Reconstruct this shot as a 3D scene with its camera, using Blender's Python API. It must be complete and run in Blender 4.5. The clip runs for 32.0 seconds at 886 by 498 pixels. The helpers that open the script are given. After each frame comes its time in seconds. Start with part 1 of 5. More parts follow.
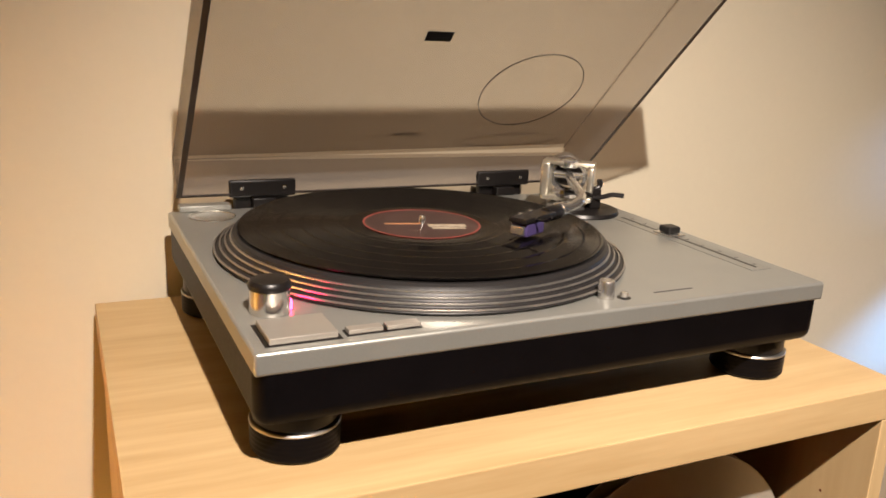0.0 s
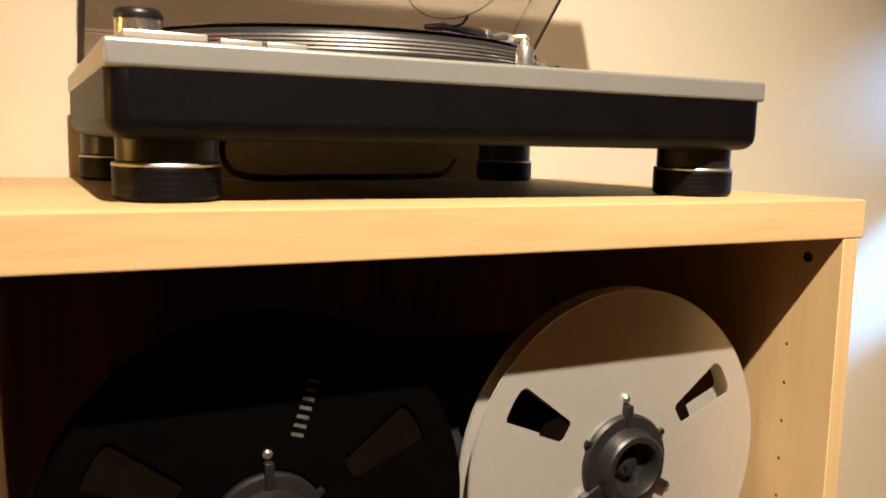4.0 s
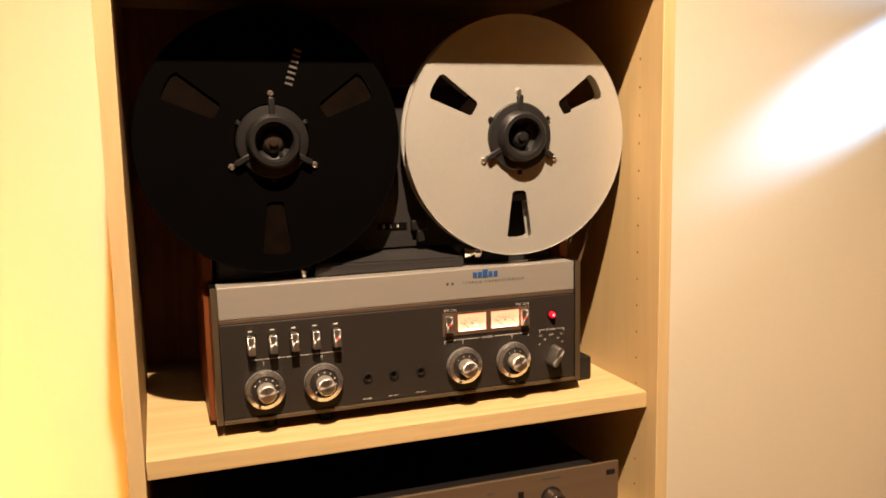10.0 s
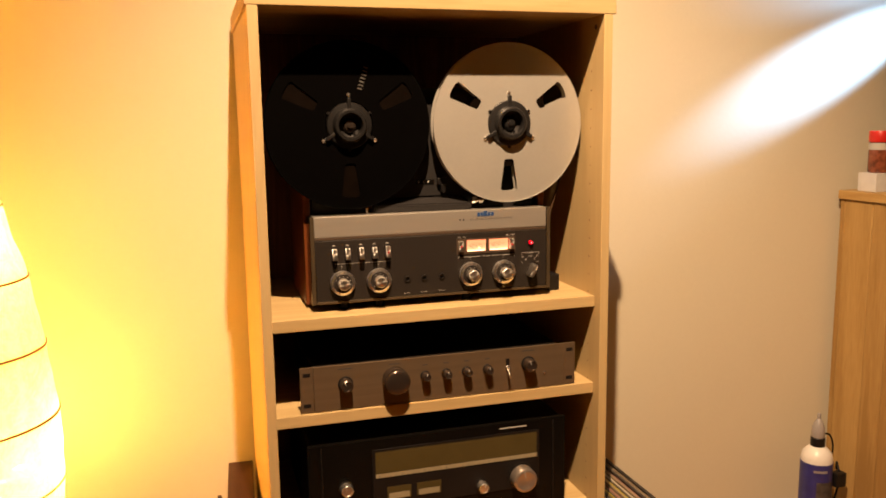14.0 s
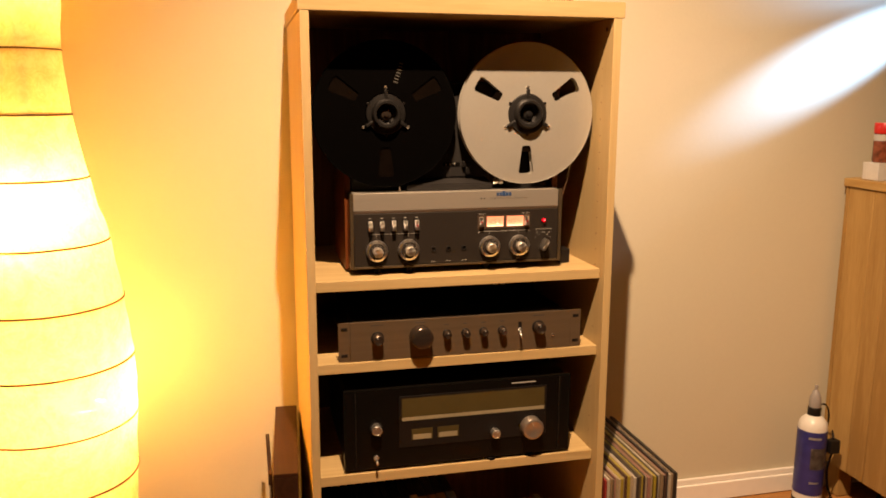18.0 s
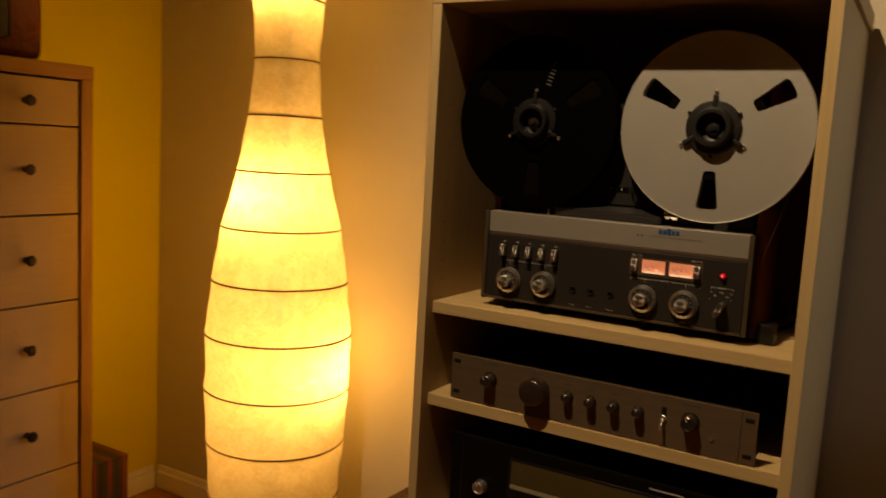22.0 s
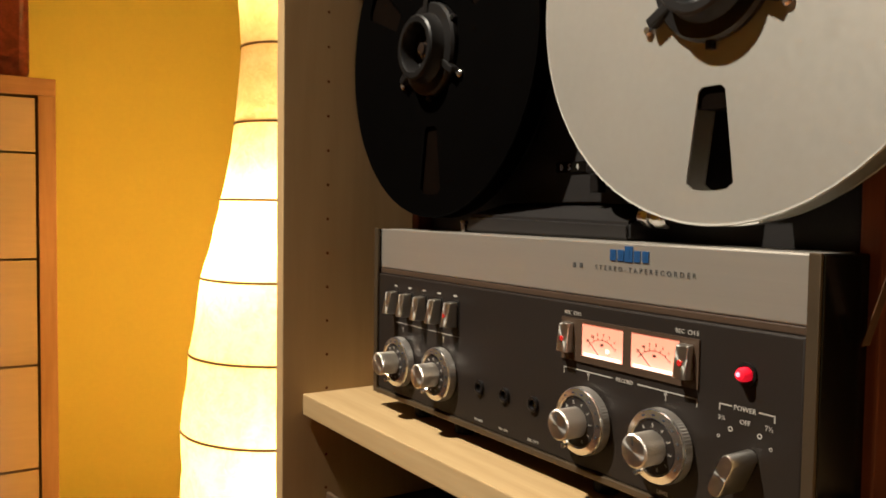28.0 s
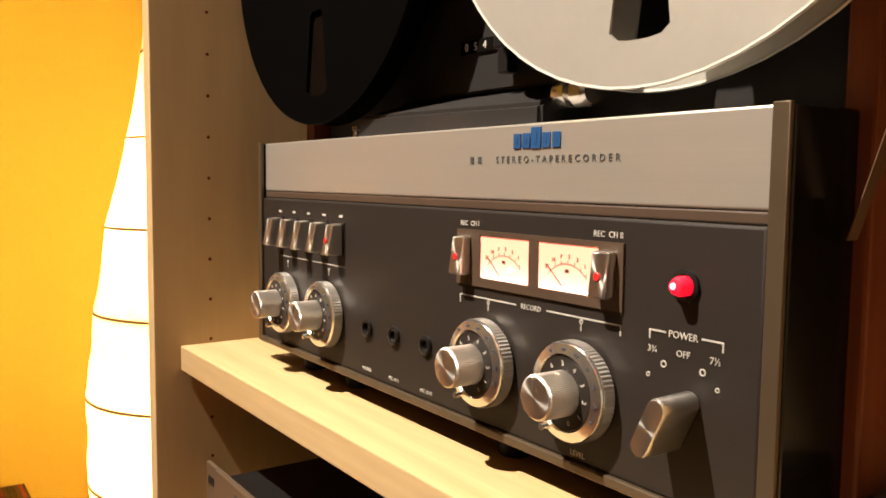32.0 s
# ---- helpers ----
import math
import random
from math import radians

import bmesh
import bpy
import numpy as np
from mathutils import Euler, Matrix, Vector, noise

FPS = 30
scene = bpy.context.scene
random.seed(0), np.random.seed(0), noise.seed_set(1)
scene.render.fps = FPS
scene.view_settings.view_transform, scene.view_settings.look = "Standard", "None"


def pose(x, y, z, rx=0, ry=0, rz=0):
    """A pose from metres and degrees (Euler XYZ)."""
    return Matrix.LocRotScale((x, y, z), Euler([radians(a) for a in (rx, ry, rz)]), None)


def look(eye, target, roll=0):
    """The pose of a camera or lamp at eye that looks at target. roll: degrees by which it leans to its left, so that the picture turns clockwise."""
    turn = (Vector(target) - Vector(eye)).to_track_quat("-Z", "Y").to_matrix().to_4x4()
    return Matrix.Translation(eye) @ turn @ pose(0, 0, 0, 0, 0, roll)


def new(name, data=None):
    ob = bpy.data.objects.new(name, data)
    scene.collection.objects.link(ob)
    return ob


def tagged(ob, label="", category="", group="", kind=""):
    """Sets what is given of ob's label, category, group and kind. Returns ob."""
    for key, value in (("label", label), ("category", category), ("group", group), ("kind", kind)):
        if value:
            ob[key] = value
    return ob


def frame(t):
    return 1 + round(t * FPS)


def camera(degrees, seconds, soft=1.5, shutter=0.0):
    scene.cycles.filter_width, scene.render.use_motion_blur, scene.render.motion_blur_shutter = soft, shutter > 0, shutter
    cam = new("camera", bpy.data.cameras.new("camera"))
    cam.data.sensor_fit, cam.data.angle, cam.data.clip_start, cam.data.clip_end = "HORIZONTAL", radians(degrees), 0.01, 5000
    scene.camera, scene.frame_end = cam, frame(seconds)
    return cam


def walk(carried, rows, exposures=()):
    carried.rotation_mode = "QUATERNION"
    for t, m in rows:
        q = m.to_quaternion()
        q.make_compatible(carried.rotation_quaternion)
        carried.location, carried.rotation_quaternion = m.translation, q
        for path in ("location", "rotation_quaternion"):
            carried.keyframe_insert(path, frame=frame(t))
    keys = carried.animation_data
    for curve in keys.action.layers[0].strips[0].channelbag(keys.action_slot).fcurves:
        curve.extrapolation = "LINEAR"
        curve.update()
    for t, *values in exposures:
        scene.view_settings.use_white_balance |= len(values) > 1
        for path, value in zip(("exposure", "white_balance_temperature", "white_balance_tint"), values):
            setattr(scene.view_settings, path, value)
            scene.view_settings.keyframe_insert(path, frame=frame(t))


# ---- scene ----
cam = camera(57.0, 32.0, soft=1.7, shutter=0.5)
PATH = [
    (0, (-0.018, -0.399, 1.526), (0.812, 1.348, 1.017), 2.7),
    (1, (-0.003, -0.4, 1.492), (0.85, 1.357, 1.06), 2.3),
    (2, (0.021, -0.401, 1.432), (0.878, 1.365, 1.053), 2.1),
    (2.5, (0.027, -0.404, 1.403), (0.872, 1.369, 1.027), 2.3),
    (4.5, (0.043, -0.414, 1.269), (0.934, 1.362, 1.05), 0.9),
    (5, (0.044, -0.453, 1.251), (0.882, 1.347, 1.008), 2.3),
    (6, (0.071, -0.539, 1.205), (0.757, 1.318, 0.924), 1.8),
    (6.5, (0.054, -0.59, 1.171), (0.794, 1.247, 0.891), 1.7),
    (7, (0.05, -0.632, 1.144), (0.799, 1.2, 0.852), 1.1),
    (7.5, (0.049, -0.665, 1.12), (0.802, 1.163, 0.819), 1.2),
    (8, (0.046, -0.687, 1.11), (0.777, 1.138, 0.744), 1.2),
    (8.5, (0.042, -0.714, 1.092), (0.746, 1.126, 0.746), 0.1),
    (9, (0.047, -0.738, 1.08), (0.738, 1.115, 0.782), -0.3),
    (9.5, (0.047, -0.754, 1.075), (0.728, 1.103, 0.782), -0.7),
    (10, (0.045, -0.78, 1.065), (0.701, 1.089, 0.786), -1.1),
    (10.5, (0.035, -0.816, 1.063), (0.706, 1.037, 0.721), -0.5),
    (11, (-0.005, -0.865, 1.064), (0.662, 0.995, 0.758), -1.2),
    (11.5, (-0.045, -0.921, 1.076), (0.59, 0.936, 0.688), -0.1),
    (12, (-0.065, -0.99, 1.08), (0.505, 0.892, 0.715), -0.6),
    (12.5, (-0.093, -1.061, 1.072), (0.523, 0.817, 0.763), -1.0),
    (13, (-0.101, -1.101, 1.065), (0.544, 0.77, 0.778), -1.5),
    (13.5, (-0.089, -1.167, 1.063), (0.511, 0.712, 0.733), -0.9),
    (14, (-0.081, -1.246, 1.065), (0.49, 0.646, 0.756), -0.8),
    (14.5, (-0.087, -1.301, 1.08), (0.492, 0.578, 0.713), -0.4),
    (16.5, (-0.118, -1.438, 1.086), (0.424, 0.445, 0.685), 1.3),
    (17, (-0.126, -1.43, 1.091), (0.42, 0.449, 0.676), 1.4),
    (17.5, (-0.107, -1.442, 1.096), (0.397, 0.449, 0.685), 1.6),
    (18, (-0.096, -1.44, 1.098), (0.368, 0.469, 0.724), 0.2),
    (18.5, (-0.049, -1.43, 1.077), (0.29, 0.498, 0.664), -0.1),
    (19, (0.016, -1.37, 1.054), (0.232, 0.592, 0.733), 0.5),
    (19.5, (0.085, -1.338, 1.059), (0.219, 0.635, 0.76), 0.6),
    (20, (0.155, -1.33, 1.057), (0.007, 0.65, 0.815), -0.3),
    (20.5, (0.293, -1.354, 1.034), (-0.143, 0.592, 0.882), -0.5),
    (21, (0.444, -1.292, 1.01), (-0.124, 0.616, 0.813), -0.1),
    (21.5, (0.58, -1.198, 1.005), (-0.136, 0.659, 0.809), 1.1),
    (22, (0.707, -1.124, 1.011), (-0.299, 0.587, 0.766), 3.2),
    (22.5, (0.816, -1.062, 1.027), (-0.377, 0.531, 0.829), 3.0),
    (23, (0.872, -0.99, 1.037), (-0.349, 0.575, 0.787), 2.2),
    (23.5, (0.907, -0.848, 1.042), (-0.372, 0.672, 0.806), 1.5),
    (24, (0.933, -0.733, 1.03), (-0.483, 0.662, 0.81), 1.8),
    (24.5, (0.964, -0.647, 1.035), (-0.593, 0.592, 0.839), 2.4),
    (25, (0.965, -0.565, 1.025), (-0.631, 0.628, 0.848), 2.3),
    (25.5, (0.925, -0.501, 1.027), (-0.654, 0.711, 0.833), 1.5),
    (27.5, (0.754, -0.327, 0.953), (-0.92, 0.763, 0.842), 1.1),
    (28, (0.721, -0.284, 0.933), (-0.95, 0.809, 0.835), 0.8),
    (28.5, (0.694, -0.238, 0.916), (-0.971, 0.865, 0.805), 0.3),
    (29, (0.674, -0.209, 0.9), (-0.979, 0.907, 0.76), 0.2),
    (29.5, (0.658, -0.194, 0.889), (-0.979, 0.946, 0.747), -0.2),
    (30, (0.658, -0.181, 0.89), (-0.967, 0.977, 0.755), 0.1),
    (30.5, (0.656, -0.173, 0.894), (-0.972, 0.98, 0.749), 0.0),
    (31, (0.657, -0.17, 0.894), (-0.968, 0.986, 0.74), 0.3),
    (31.5, (0.656, -0.171, 0.892), (-0.972, 0.979, 0.728), 0.5),
    (32, (0.654, -0.173, 0.89), (-0.979, 0.969, 0.723), 0.6),
]
EXPOSURES = [(0, -0.76, 5500, 17), (2.5, -0.66, 5500, 17), (4.5, -0.1, 5900, 15), (5, 0.2, 5900, 14), (6, 0.7, 5700, 8), (7, 0.7, 5800, 8), (8, 0.28, 5800, 13), (9, 0.02, 6600, 22), (11, 0.0, 7000, 19), (13, -0.27, 8200, 25), (18, -0.42, 8300, 27), (19, -0.7, 7200, 21), (20, -0.92, 6600, 15), (21, -1.6, 7300, 12), (23, -2.12, 8500, 16), (24, -1.88, 7400, 15), (25, -1.72, 6800, 16), (27.5, -0.7, 5300, 7), (28, -0.57, 5450, 9), (29, -0.2, 5500, 9), (30, 0.1, 5550, 10), (32, 0.26, 5600, 13)]
walk(cam, [(t, look(eye, goal, lean)) for t, eye, goal, lean in PATH], EXPOSURES)

# ---- world and lights ----
world = bpy.data.worlds.new("world")
scene.world = world
world.use_nodes = True
world.node_tree.nodes["Background"].inputs[0].default_value = (0.02, 0.02, 0.025, 1)
world.node_tree.nodes["Background"].inputs[1].default_value = 0.3


def lamp(name, kind, m, watts, colour, **more):
    data = bpy.data.lights.new(name, kind)
    data.energy, data.color = watts, colour
    if kind == "SPOT":
        data.spot_size, data.spot_blend = radians(more["cone"]), more["blend"]
    data.shadow_soft_size = more.get("radius", 0.03)
    ob = new(name, data)
    ob.matrix_world = m
    return ob


SPOT = (0.079, -0.850, 2.435)
lamp("ceiling_spot_light", "SPOT", look(SPOT, (0.59, 0.07, 0.80)), 515, (1.0, 0.80, 0.55), cone=76, blend=1.0, radius=0.014)
lamp("paper_lamp_bulb_upper_light", "POINT", pose(-0.490, 0.1665, 0.88), 16, (1.0, 0.575, 0.170), radius=0.03)
lamp("paper_lamp_bulb_lower_light", "POINT", pose(-0.397, 0.2300, 0.53), 18, (1.0, 0.575, 0.170), radius=0.03)
lamp("paper_lamp_bulb_top_light", "POINT", pose(-0.480, 0.1765, 1.34), 9, (1.0, 0.575, 0.170), radius=0.03)
lamp("desk_lamp_light", "SPOT", look((2.15, 0.20, 1.56), (1.44, 0.42, 1.205)), 850, (0.20, 0.52, 1.0), cone=14, blend=0.9, radius=0.010)
# extra spot added at the unseen lamp to brighten the beam's upper lobe
lamp("upper_beam_fill_light", "SPOT", look((2.149, 0.20, 1.56), (1.57, 0.42, 1.45)), 300, (0.20, 0.52, 1.0), cone=22, blend=1.0, radius=0.010)
# fill spot added there to lift the shelf unit's outer right side
lamp("side_panel_fill_light", "SPOT", look((2.148, 0.20, 1.56), (0.6, 0.16, 0.85)), 95, (0.62, 0.78, 1.0), cone=36, blend=1.0, radius=0.03)

# ---- materials ----


def material(name, colour, rough=0.5, metal=0.0, vary=0.12, scale=8.0, bump=0.0, bump_scale=60.0, stretch=(1, 1, 1), coat=0.0, spec=0.5, tint=None, rough_vary=0.1):
    """A surface whose colour, gloss and relief vary at a broad and at a fine scale."""
    m = bpy.data.materials.new(name)
    m.use_nodes = True
    nt = m.node_tree
    b = nt.nodes["Principled BSDF"]
    b.inputs["Metallic"].default_value, b.inputs["Coat Weight"].default_value = metal, coat
    b.inputs["Specular IOR Level"].default_value = spec
    geo, mp = nt.nodes.new("ShaderNodeNewGeometry"), nt.nodes.new("ShaderNodeMapping")
    mp.inputs["Scale"].default_value = stretch
    nt.links.new(geo.outputs["Position"], mp.inputs["Vector"])
    broad, fine = nt.nodes.new("ShaderNodeTexNoise"), nt.nodes.new("ShaderNodeTexNoise")
    broad.inputs["Scale"].default_value, fine.inputs["Scale"].default_value = scale, bump_scale
    broad.inputs["Detail"].default_value, fine.inputs["Detail"].default_value = 5, 4
    for n in (broad, fine):
        nt.links.new(mp.outputs[0], n.inputs["Vector"])
    mix = nt.nodes.new("ShaderNodeMix")
    mix.data_type = "RGBA"
    low = tint or tuple(c * (1 - 2 * vary) for c in colour)
    mix.inputs[6].default_value, mix.inputs[7].default_value = (*low, 1), (*(min(1, c * (1 + vary)) for c in colour), 1)
    both = nt.nodes.new("ShaderNodeMath")
    both.operation = "MULTIPLY_ADD"
    both.inputs[1].default_value = 0.35
    both.use_clamp = True
    half = nt.nodes.new("ShaderNodeMath")
    half.operation = "MULTIPLY"
    half.inputs[1].default_value = 0.65
    nt.links.new(broad.outputs[0], half.inputs[0])
    nt.links.new(fine.outputs[0], both.inputs[0])
    nt.links.new(half.outputs[0], both.inputs[2])
    ramp = nt.nodes.new("ShaderNodeMapRange")
    ramp.inputs[1].default_value, ramp.inputs[2].default_value = 0.3, 0.7
    nt.links.new(both.outputs[0], ramp.inputs[0])
    nt.links.new(ramp.outputs[0], mix.inputs[0])
    nt.links.new(mix.outputs[2], b.inputs["Base Color"])
    gloss = nt.nodes.new("ShaderNodeMapRange")
    gloss.inputs[3].default_value, gloss.inputs[4].default_value = max(0.02, rough - rough_vary * rough), min(1, rough + rough_vary * rough)
    nt.links.new(fine.outputs[0], gloss.inputs[0])
    nt.links.new(gloss.outputs[0], b.inputs["Roughness"])
    if bump:
        bp = nt.nodes.new("ShaderNodeBump")
        bp.inputs["Strength"].default_value, bp.inputs["Distance"].default_value = bump, 0.002
        nt.links.new(fine.outputs[0], bp.inputs["Height"])
        nt.links.new(bp.outputs[0], b.inputs["Normal"])
    return m


def wood(name, light, dark, axis, rough=0.5, rings=9.0, boards=0.0):
    """Veneer with the grain along one axis: long streaks, cathedral bands and pores."""
    m = bpy.data.materials.new(name)
    m.use_nodes = True
    nt = m.node_tree
    b = nt.nodes["Principled BSDF"]
    geo, info = nt.nodes.new("ShaderNodeNewGeometry"), nt.nodes.new("ShaderNodeObjectInfo")
    shift = nt.nodes.new("ShaderNodeVectorMath")
    shift.operation = "MULTIPLY_ADD"
    shift.inputs[1].default_value = (7.0, 5.0, 9.0)
    rnd = nt.nodes.new("ShaderNodeCombineXYZ")
    for n in range(3):
        nt.links.new(info.outputs["Random"], rnd.inputs[n])
    nt.links.new(rnd.outputs[0], shift.inputs[0])
    nt.links.new(geo.outputs["Position"], shift.inputs[2])
    mp = nt.nodes.new("ShaderNodeMapping")
    mp.inputs["Scale"].default_value = tuple(0.7 if n == axis else 9.0 for n in range(3))
    nt.links.new(shift.outputs[0], mp.inputs["Vector"])
    warp = nt.nodes.new("ShaderNodeTexNoise")
    warp.inputs["Scale"].default_value, warp.inputs["Detail"].default_value, warp.inputs["Distortion"].default_value = 1.1, 3, 0.6
    nt.links.new(mp.outputs[0], warp.inputs["Vector"])
    sine = nt.nodes.new("ShaderNodeMath")
    sine.operation = "MULTIPLY"
    sine.inputs[1].default_value = rings * 6.28
    nt.links.new(warp.outputs[0], sine.inputs[0])
    wave = nt.nodes.new("ShaderNodeMath")
    wave.operation = "SINE"
    nt.links.new(sine.outputs[0], wave.inputs[0])
    mp2 = nt.nodes.new("ShaderNodeMapping")
    mp2.inputs["Scale"].default_value = tuple(9 if n == axis else 120.0 for n in range(3))
    nt.links.new(shift.outputs[0], mp2.inputs["Vector"])
    pores = nt.nodes.new("ShaderNodeTexNoise")
    pores.inputs["Scale"].default_value, pores.inputs["Detail"].default_value = 2.0, 3
    nt.links.new(mp2.outputs[0], pores.inputs["Vector"])
    add = nt.nodes.new("ShaderNodeMath")
    add.operation = "MULTIPLY_ADD"
    add.inputs[1].default_value = 0.22
    nt.links.new(wave.outputs[0], add.inputs[0])
    nt.links.new(pores.outputs[0], add.inputs[2])
    rng = nt.nodes.new("ShaderNodeMapRange")
    rng.inputs[1].default_value, rng.inputs[2].default_value = 0.04, 0.94
    nt.links.new(add.outputs[0], rng.inputs[0])
    mix = nt.nodes.new("ShaderNodeMix")
    mix.data_type = "RGBA"
    mix.inputs[6].default_value, mix.inputs[7].default_value = (*dark, 1), (*light, 1)
    tone = nt.nodes.new("ShaderNodeMath")
    tone.operation, tone.use_clamp = "MULTIPLY_ADD", True
    tone.inputs[1].default_value = -boards
    nt.links.new(info.outputs["Random"], tone.inputs[0])
    nt.links.new(rng.outputs[0], tone.inputs[2])
    nt.links.new(tone.outputs[0], mix.inputs[0])
    nt.links.new(mix.outputs[2], b.inputs["Base Color"])
    b.inputs["Roughness"].default_value, b.inputs["Specular IOR Level"].default_value = rough, 0.14
    bp = nt.nodes.new("ShaderNodeBump")
    bp.inputs["Strength"].default_value, bp.inputs["Distance"].default_value = 0.025, 0.0005
    nt.links.new(pores.outputs[0], bp.inputs["Height"])
    nt.links.new(bp.outputs[0], b.inputs["Normal"])
    return m


def glowing(name, colour, strength):
    m = bpy.data.materials.new(name)
    m.use_nodes = True
    b = m.node_tree.nodes["Principled BSDF"]
    b.inputs["Base Color"].default_value = (*colour, 1)
    b.inputs["Emission Color"].default_value, b.inputs["Emission Strength"].default_value = (*colour, 1), strength
    return m


def lit_card(name, far, near):
    """A translucent meter card lit by a small bulb under its lower edge."""
    m = glowing(name, near, 1.0)
    nt = m.node_tree
    b = nt.nodes["Principled BSDF"]
    co, split, ramp, mix, power = (nt.nodes.new(n) for n in ("ShaderNodeTexCoord", "ShaderNodeSeparateXYZ", "ShaderNodeMapRange", "ShaderNodeMix", "ShaderNodeMapRange"))
    nt.links.new(co.outputs["Generated"], split.inputs[0])
    ramp.inputs[1].default_value, ramp.inputs[2].default_value = 0.6, 0.0
    nt.links.new(split.outputs[2], ramp.inputs[0])
    mix.data_type = "RGBA"
    mix.inputs[6].default_value, mix.inputs[7].default_value = (*far, 1), (*near, 1)
    nt.links.new(ramp.outputs[0], mix.inputs[0])
    power.inputs[3].default_value, power.inputs[4].default_value = 0.45, 1.5
    nt.links.new(ramp.outputs[0], power.inputs[0])
    nt.links.new(mix.outputs[2], b.inputs["Emission Color"])
    nt.links.new(power.outputs[0], b.inputs["Emission Strength"])
    return m


def spun_metal(name, colour, rough):
    """Lathe-turned metal: fine rings that draw a lamp out into two bright fans."""
    m = material(name, colour, rough, 0.97, vary=0.03, scale=60)
    nt = m.node_tree
    b, tan = nt.nodes["Principled BSDF"], nt.nodes.new("ShaderNodeTangent")
    tan.direction_type, tan.axis = "RADIAL", "Y"
    b.inputs["Anisotropic"].default_value = 0.9
    nt.links.new(tan.outputs[0], b.inputs["Tangent"])
    return m


def clear(name, colour, share, rough=0.05):
    """Tinted clear plastic: light passes straight through, with a glossy face."""
    m = bpy.data.materials.new(name)
    m.use_nodes = True
    nt = m.node_tree
    b, out = nt.nodes["Principled BSDF"], nt.nodes["Material Output"]
    b.inputs["Base Color"].default_value = (*(c * 0.25 for c in colour), 1)
    b.inputs["Roughness"].default_value = rough
    see = nt.nodes.new("ShaderNodeBsdfTransparent")
    see.inputs[0].default_value = (*colour, 1)
    mix = nt.nodes.new("ShaderNodeMixShader")
    mix.inputs[0].default_value = share
    nt.links.new(b.outputs[0], mix.inputs[1])
    nt.links.new(see.outputs[0], mix.inputs[2])
    nt.links.new(mix.outputs[0], out.inputs[0])
    return m


def paper(name):
    """Fibrous rice paper that glows when lit from within."""
    m = bpy.data.materials.new(name)
    m.use_nodes = True
    nt = m.node_tree
    out = nt.nodes["Material Output"]
    nt.nodes.remove(nt.nodes["Principled BSDF"])
    geo = nt.nodes.new("ShaderNodeNewGeometry")
    fibre, blot = nt.nodes.new("ShaderNodeTexNoise"), nt.nodes.new("ShaderNodeTexNoise")
    fibre.inputs["Scale"].default_value, fibre.inputs["Detail"].default_value, fibre.inputs["Distortion"].default_value = 55, 6, 2.5
    blot.inputs["Scale"].default_value, blot.inputs["Detail"].default_value, blot.inputs["Distortion"].default_value = 18, 4, 1.6
    for n in (fibre, blot):
        nt.links.new(geo.outputs["Position"], n.inputs["Vector"])
    add = nt.nodes.new("ShaderNodeMath")
    add.operation = "ADD"
    nt.links.new(fibre.outputs[0], add.inputs[0])
    nt.links.new(blot.outputs[0], add.inputs[1])
    rng = nt.nodes.new("ShaderNodeMapRange")
    rng.inputs[1].default_value, rng.inputs[2].default_value = 0.75, 1.2
    nt.links.new(add.outputs[0], rng.inputs[0])
    mix = nt.nodes.new("ShaderNodeMix")
    mix.data_type = "RGBA"
    mix.inputs[6].default_value, mix.inputs[7].default_value = (0.85, 0.73, 0.47, 1), (0.96, 0.90, 0.70, 1)
    nt.links.new(rng.outputs[0], mix.inputs[0])
    tr, di, see = (nt.nodes.new(n) for n in ("ShaderNodeBsdfTranslucent", "ShaderNodeBsdfDiffuse", "ShaderNodeBsdfTransparent"))
    bp = nt.nodes.new("ShaderNodeBump")
    bp.inputs["Strength"].default_value, bp.inputs["Distance"].default_value = 0.8, 0.004
    nt.links.new(blot.outputs[0], bp.inputs["Height"])
    for n in (tr, di):
        nt.links.new(mix.outputs[2], n.inputs[0])
        nt.links.new(bp.outputs[0], n.inputs["Normal"])
    see.inputs[0].default_value = (1.0, 0.86, 0.52, 1)
    one, two = nt.nodes.new("ShaderNodeMixShader"), nt.nodes.new("ShaderNodeMixShader")
    one.inputs[0].default_value, two.inputs[0].default_value = 0.35, 0.23
    nt.links.new(tr.outputs[0], one.inputs[1])
    nt.links.new(di.outputs[0], one.inputs[2])
    nt.links.new(one.outputs[0], two.inputs[1])
    nt.links.new(see.outputs[0], two.inputs[2])
    nt.links.new(two.outputs[0], out.inputs[0])
    return m


OAK_L, OAK_D = (0.465, 0.335, 0.168), (0.425, 0.300, 0.146)
oak_x = wood("oak_veneer_across", OAK_L, (0.375, 0.258, 0.118), 0, rings=7.0)
oak_z = wood("oak_veneer_upright", OAK_L, OAK_D, 2)
pine = wood("pine_boards", (0.43, 0.27, 0.105), (0.29, 0.165, 0.058), 2, rings=4.0, boards=0.5)
pine_y = wood("pine_top", (0.44, 0.28, 0.11), (0.34, 0.19, 0.065), 1)
beech = wood("beech_frame", (0.36, 0.20, 0.085), (0.28, 0.15, 0.06), 2)
beech_y = wood("beech_top", (0.36, 0.20, 0.085), (0.28, 0.15, 0.06), 1)
walnut = wood("dark_crate_wood", (0.040, 0.016, 0.008), (0.022, 0.009, 0.005), 1, 0.4)
walnut_case = wood("walnut_case", (0.17, 0.048, 0.015), (0.10, 0.027, 0.009), 2, 0.4)
mahogany = wood("mahogany_case", (0.16, 0.035, 0.014), (0.07, 0.015, 0.007), 0, 0.3)
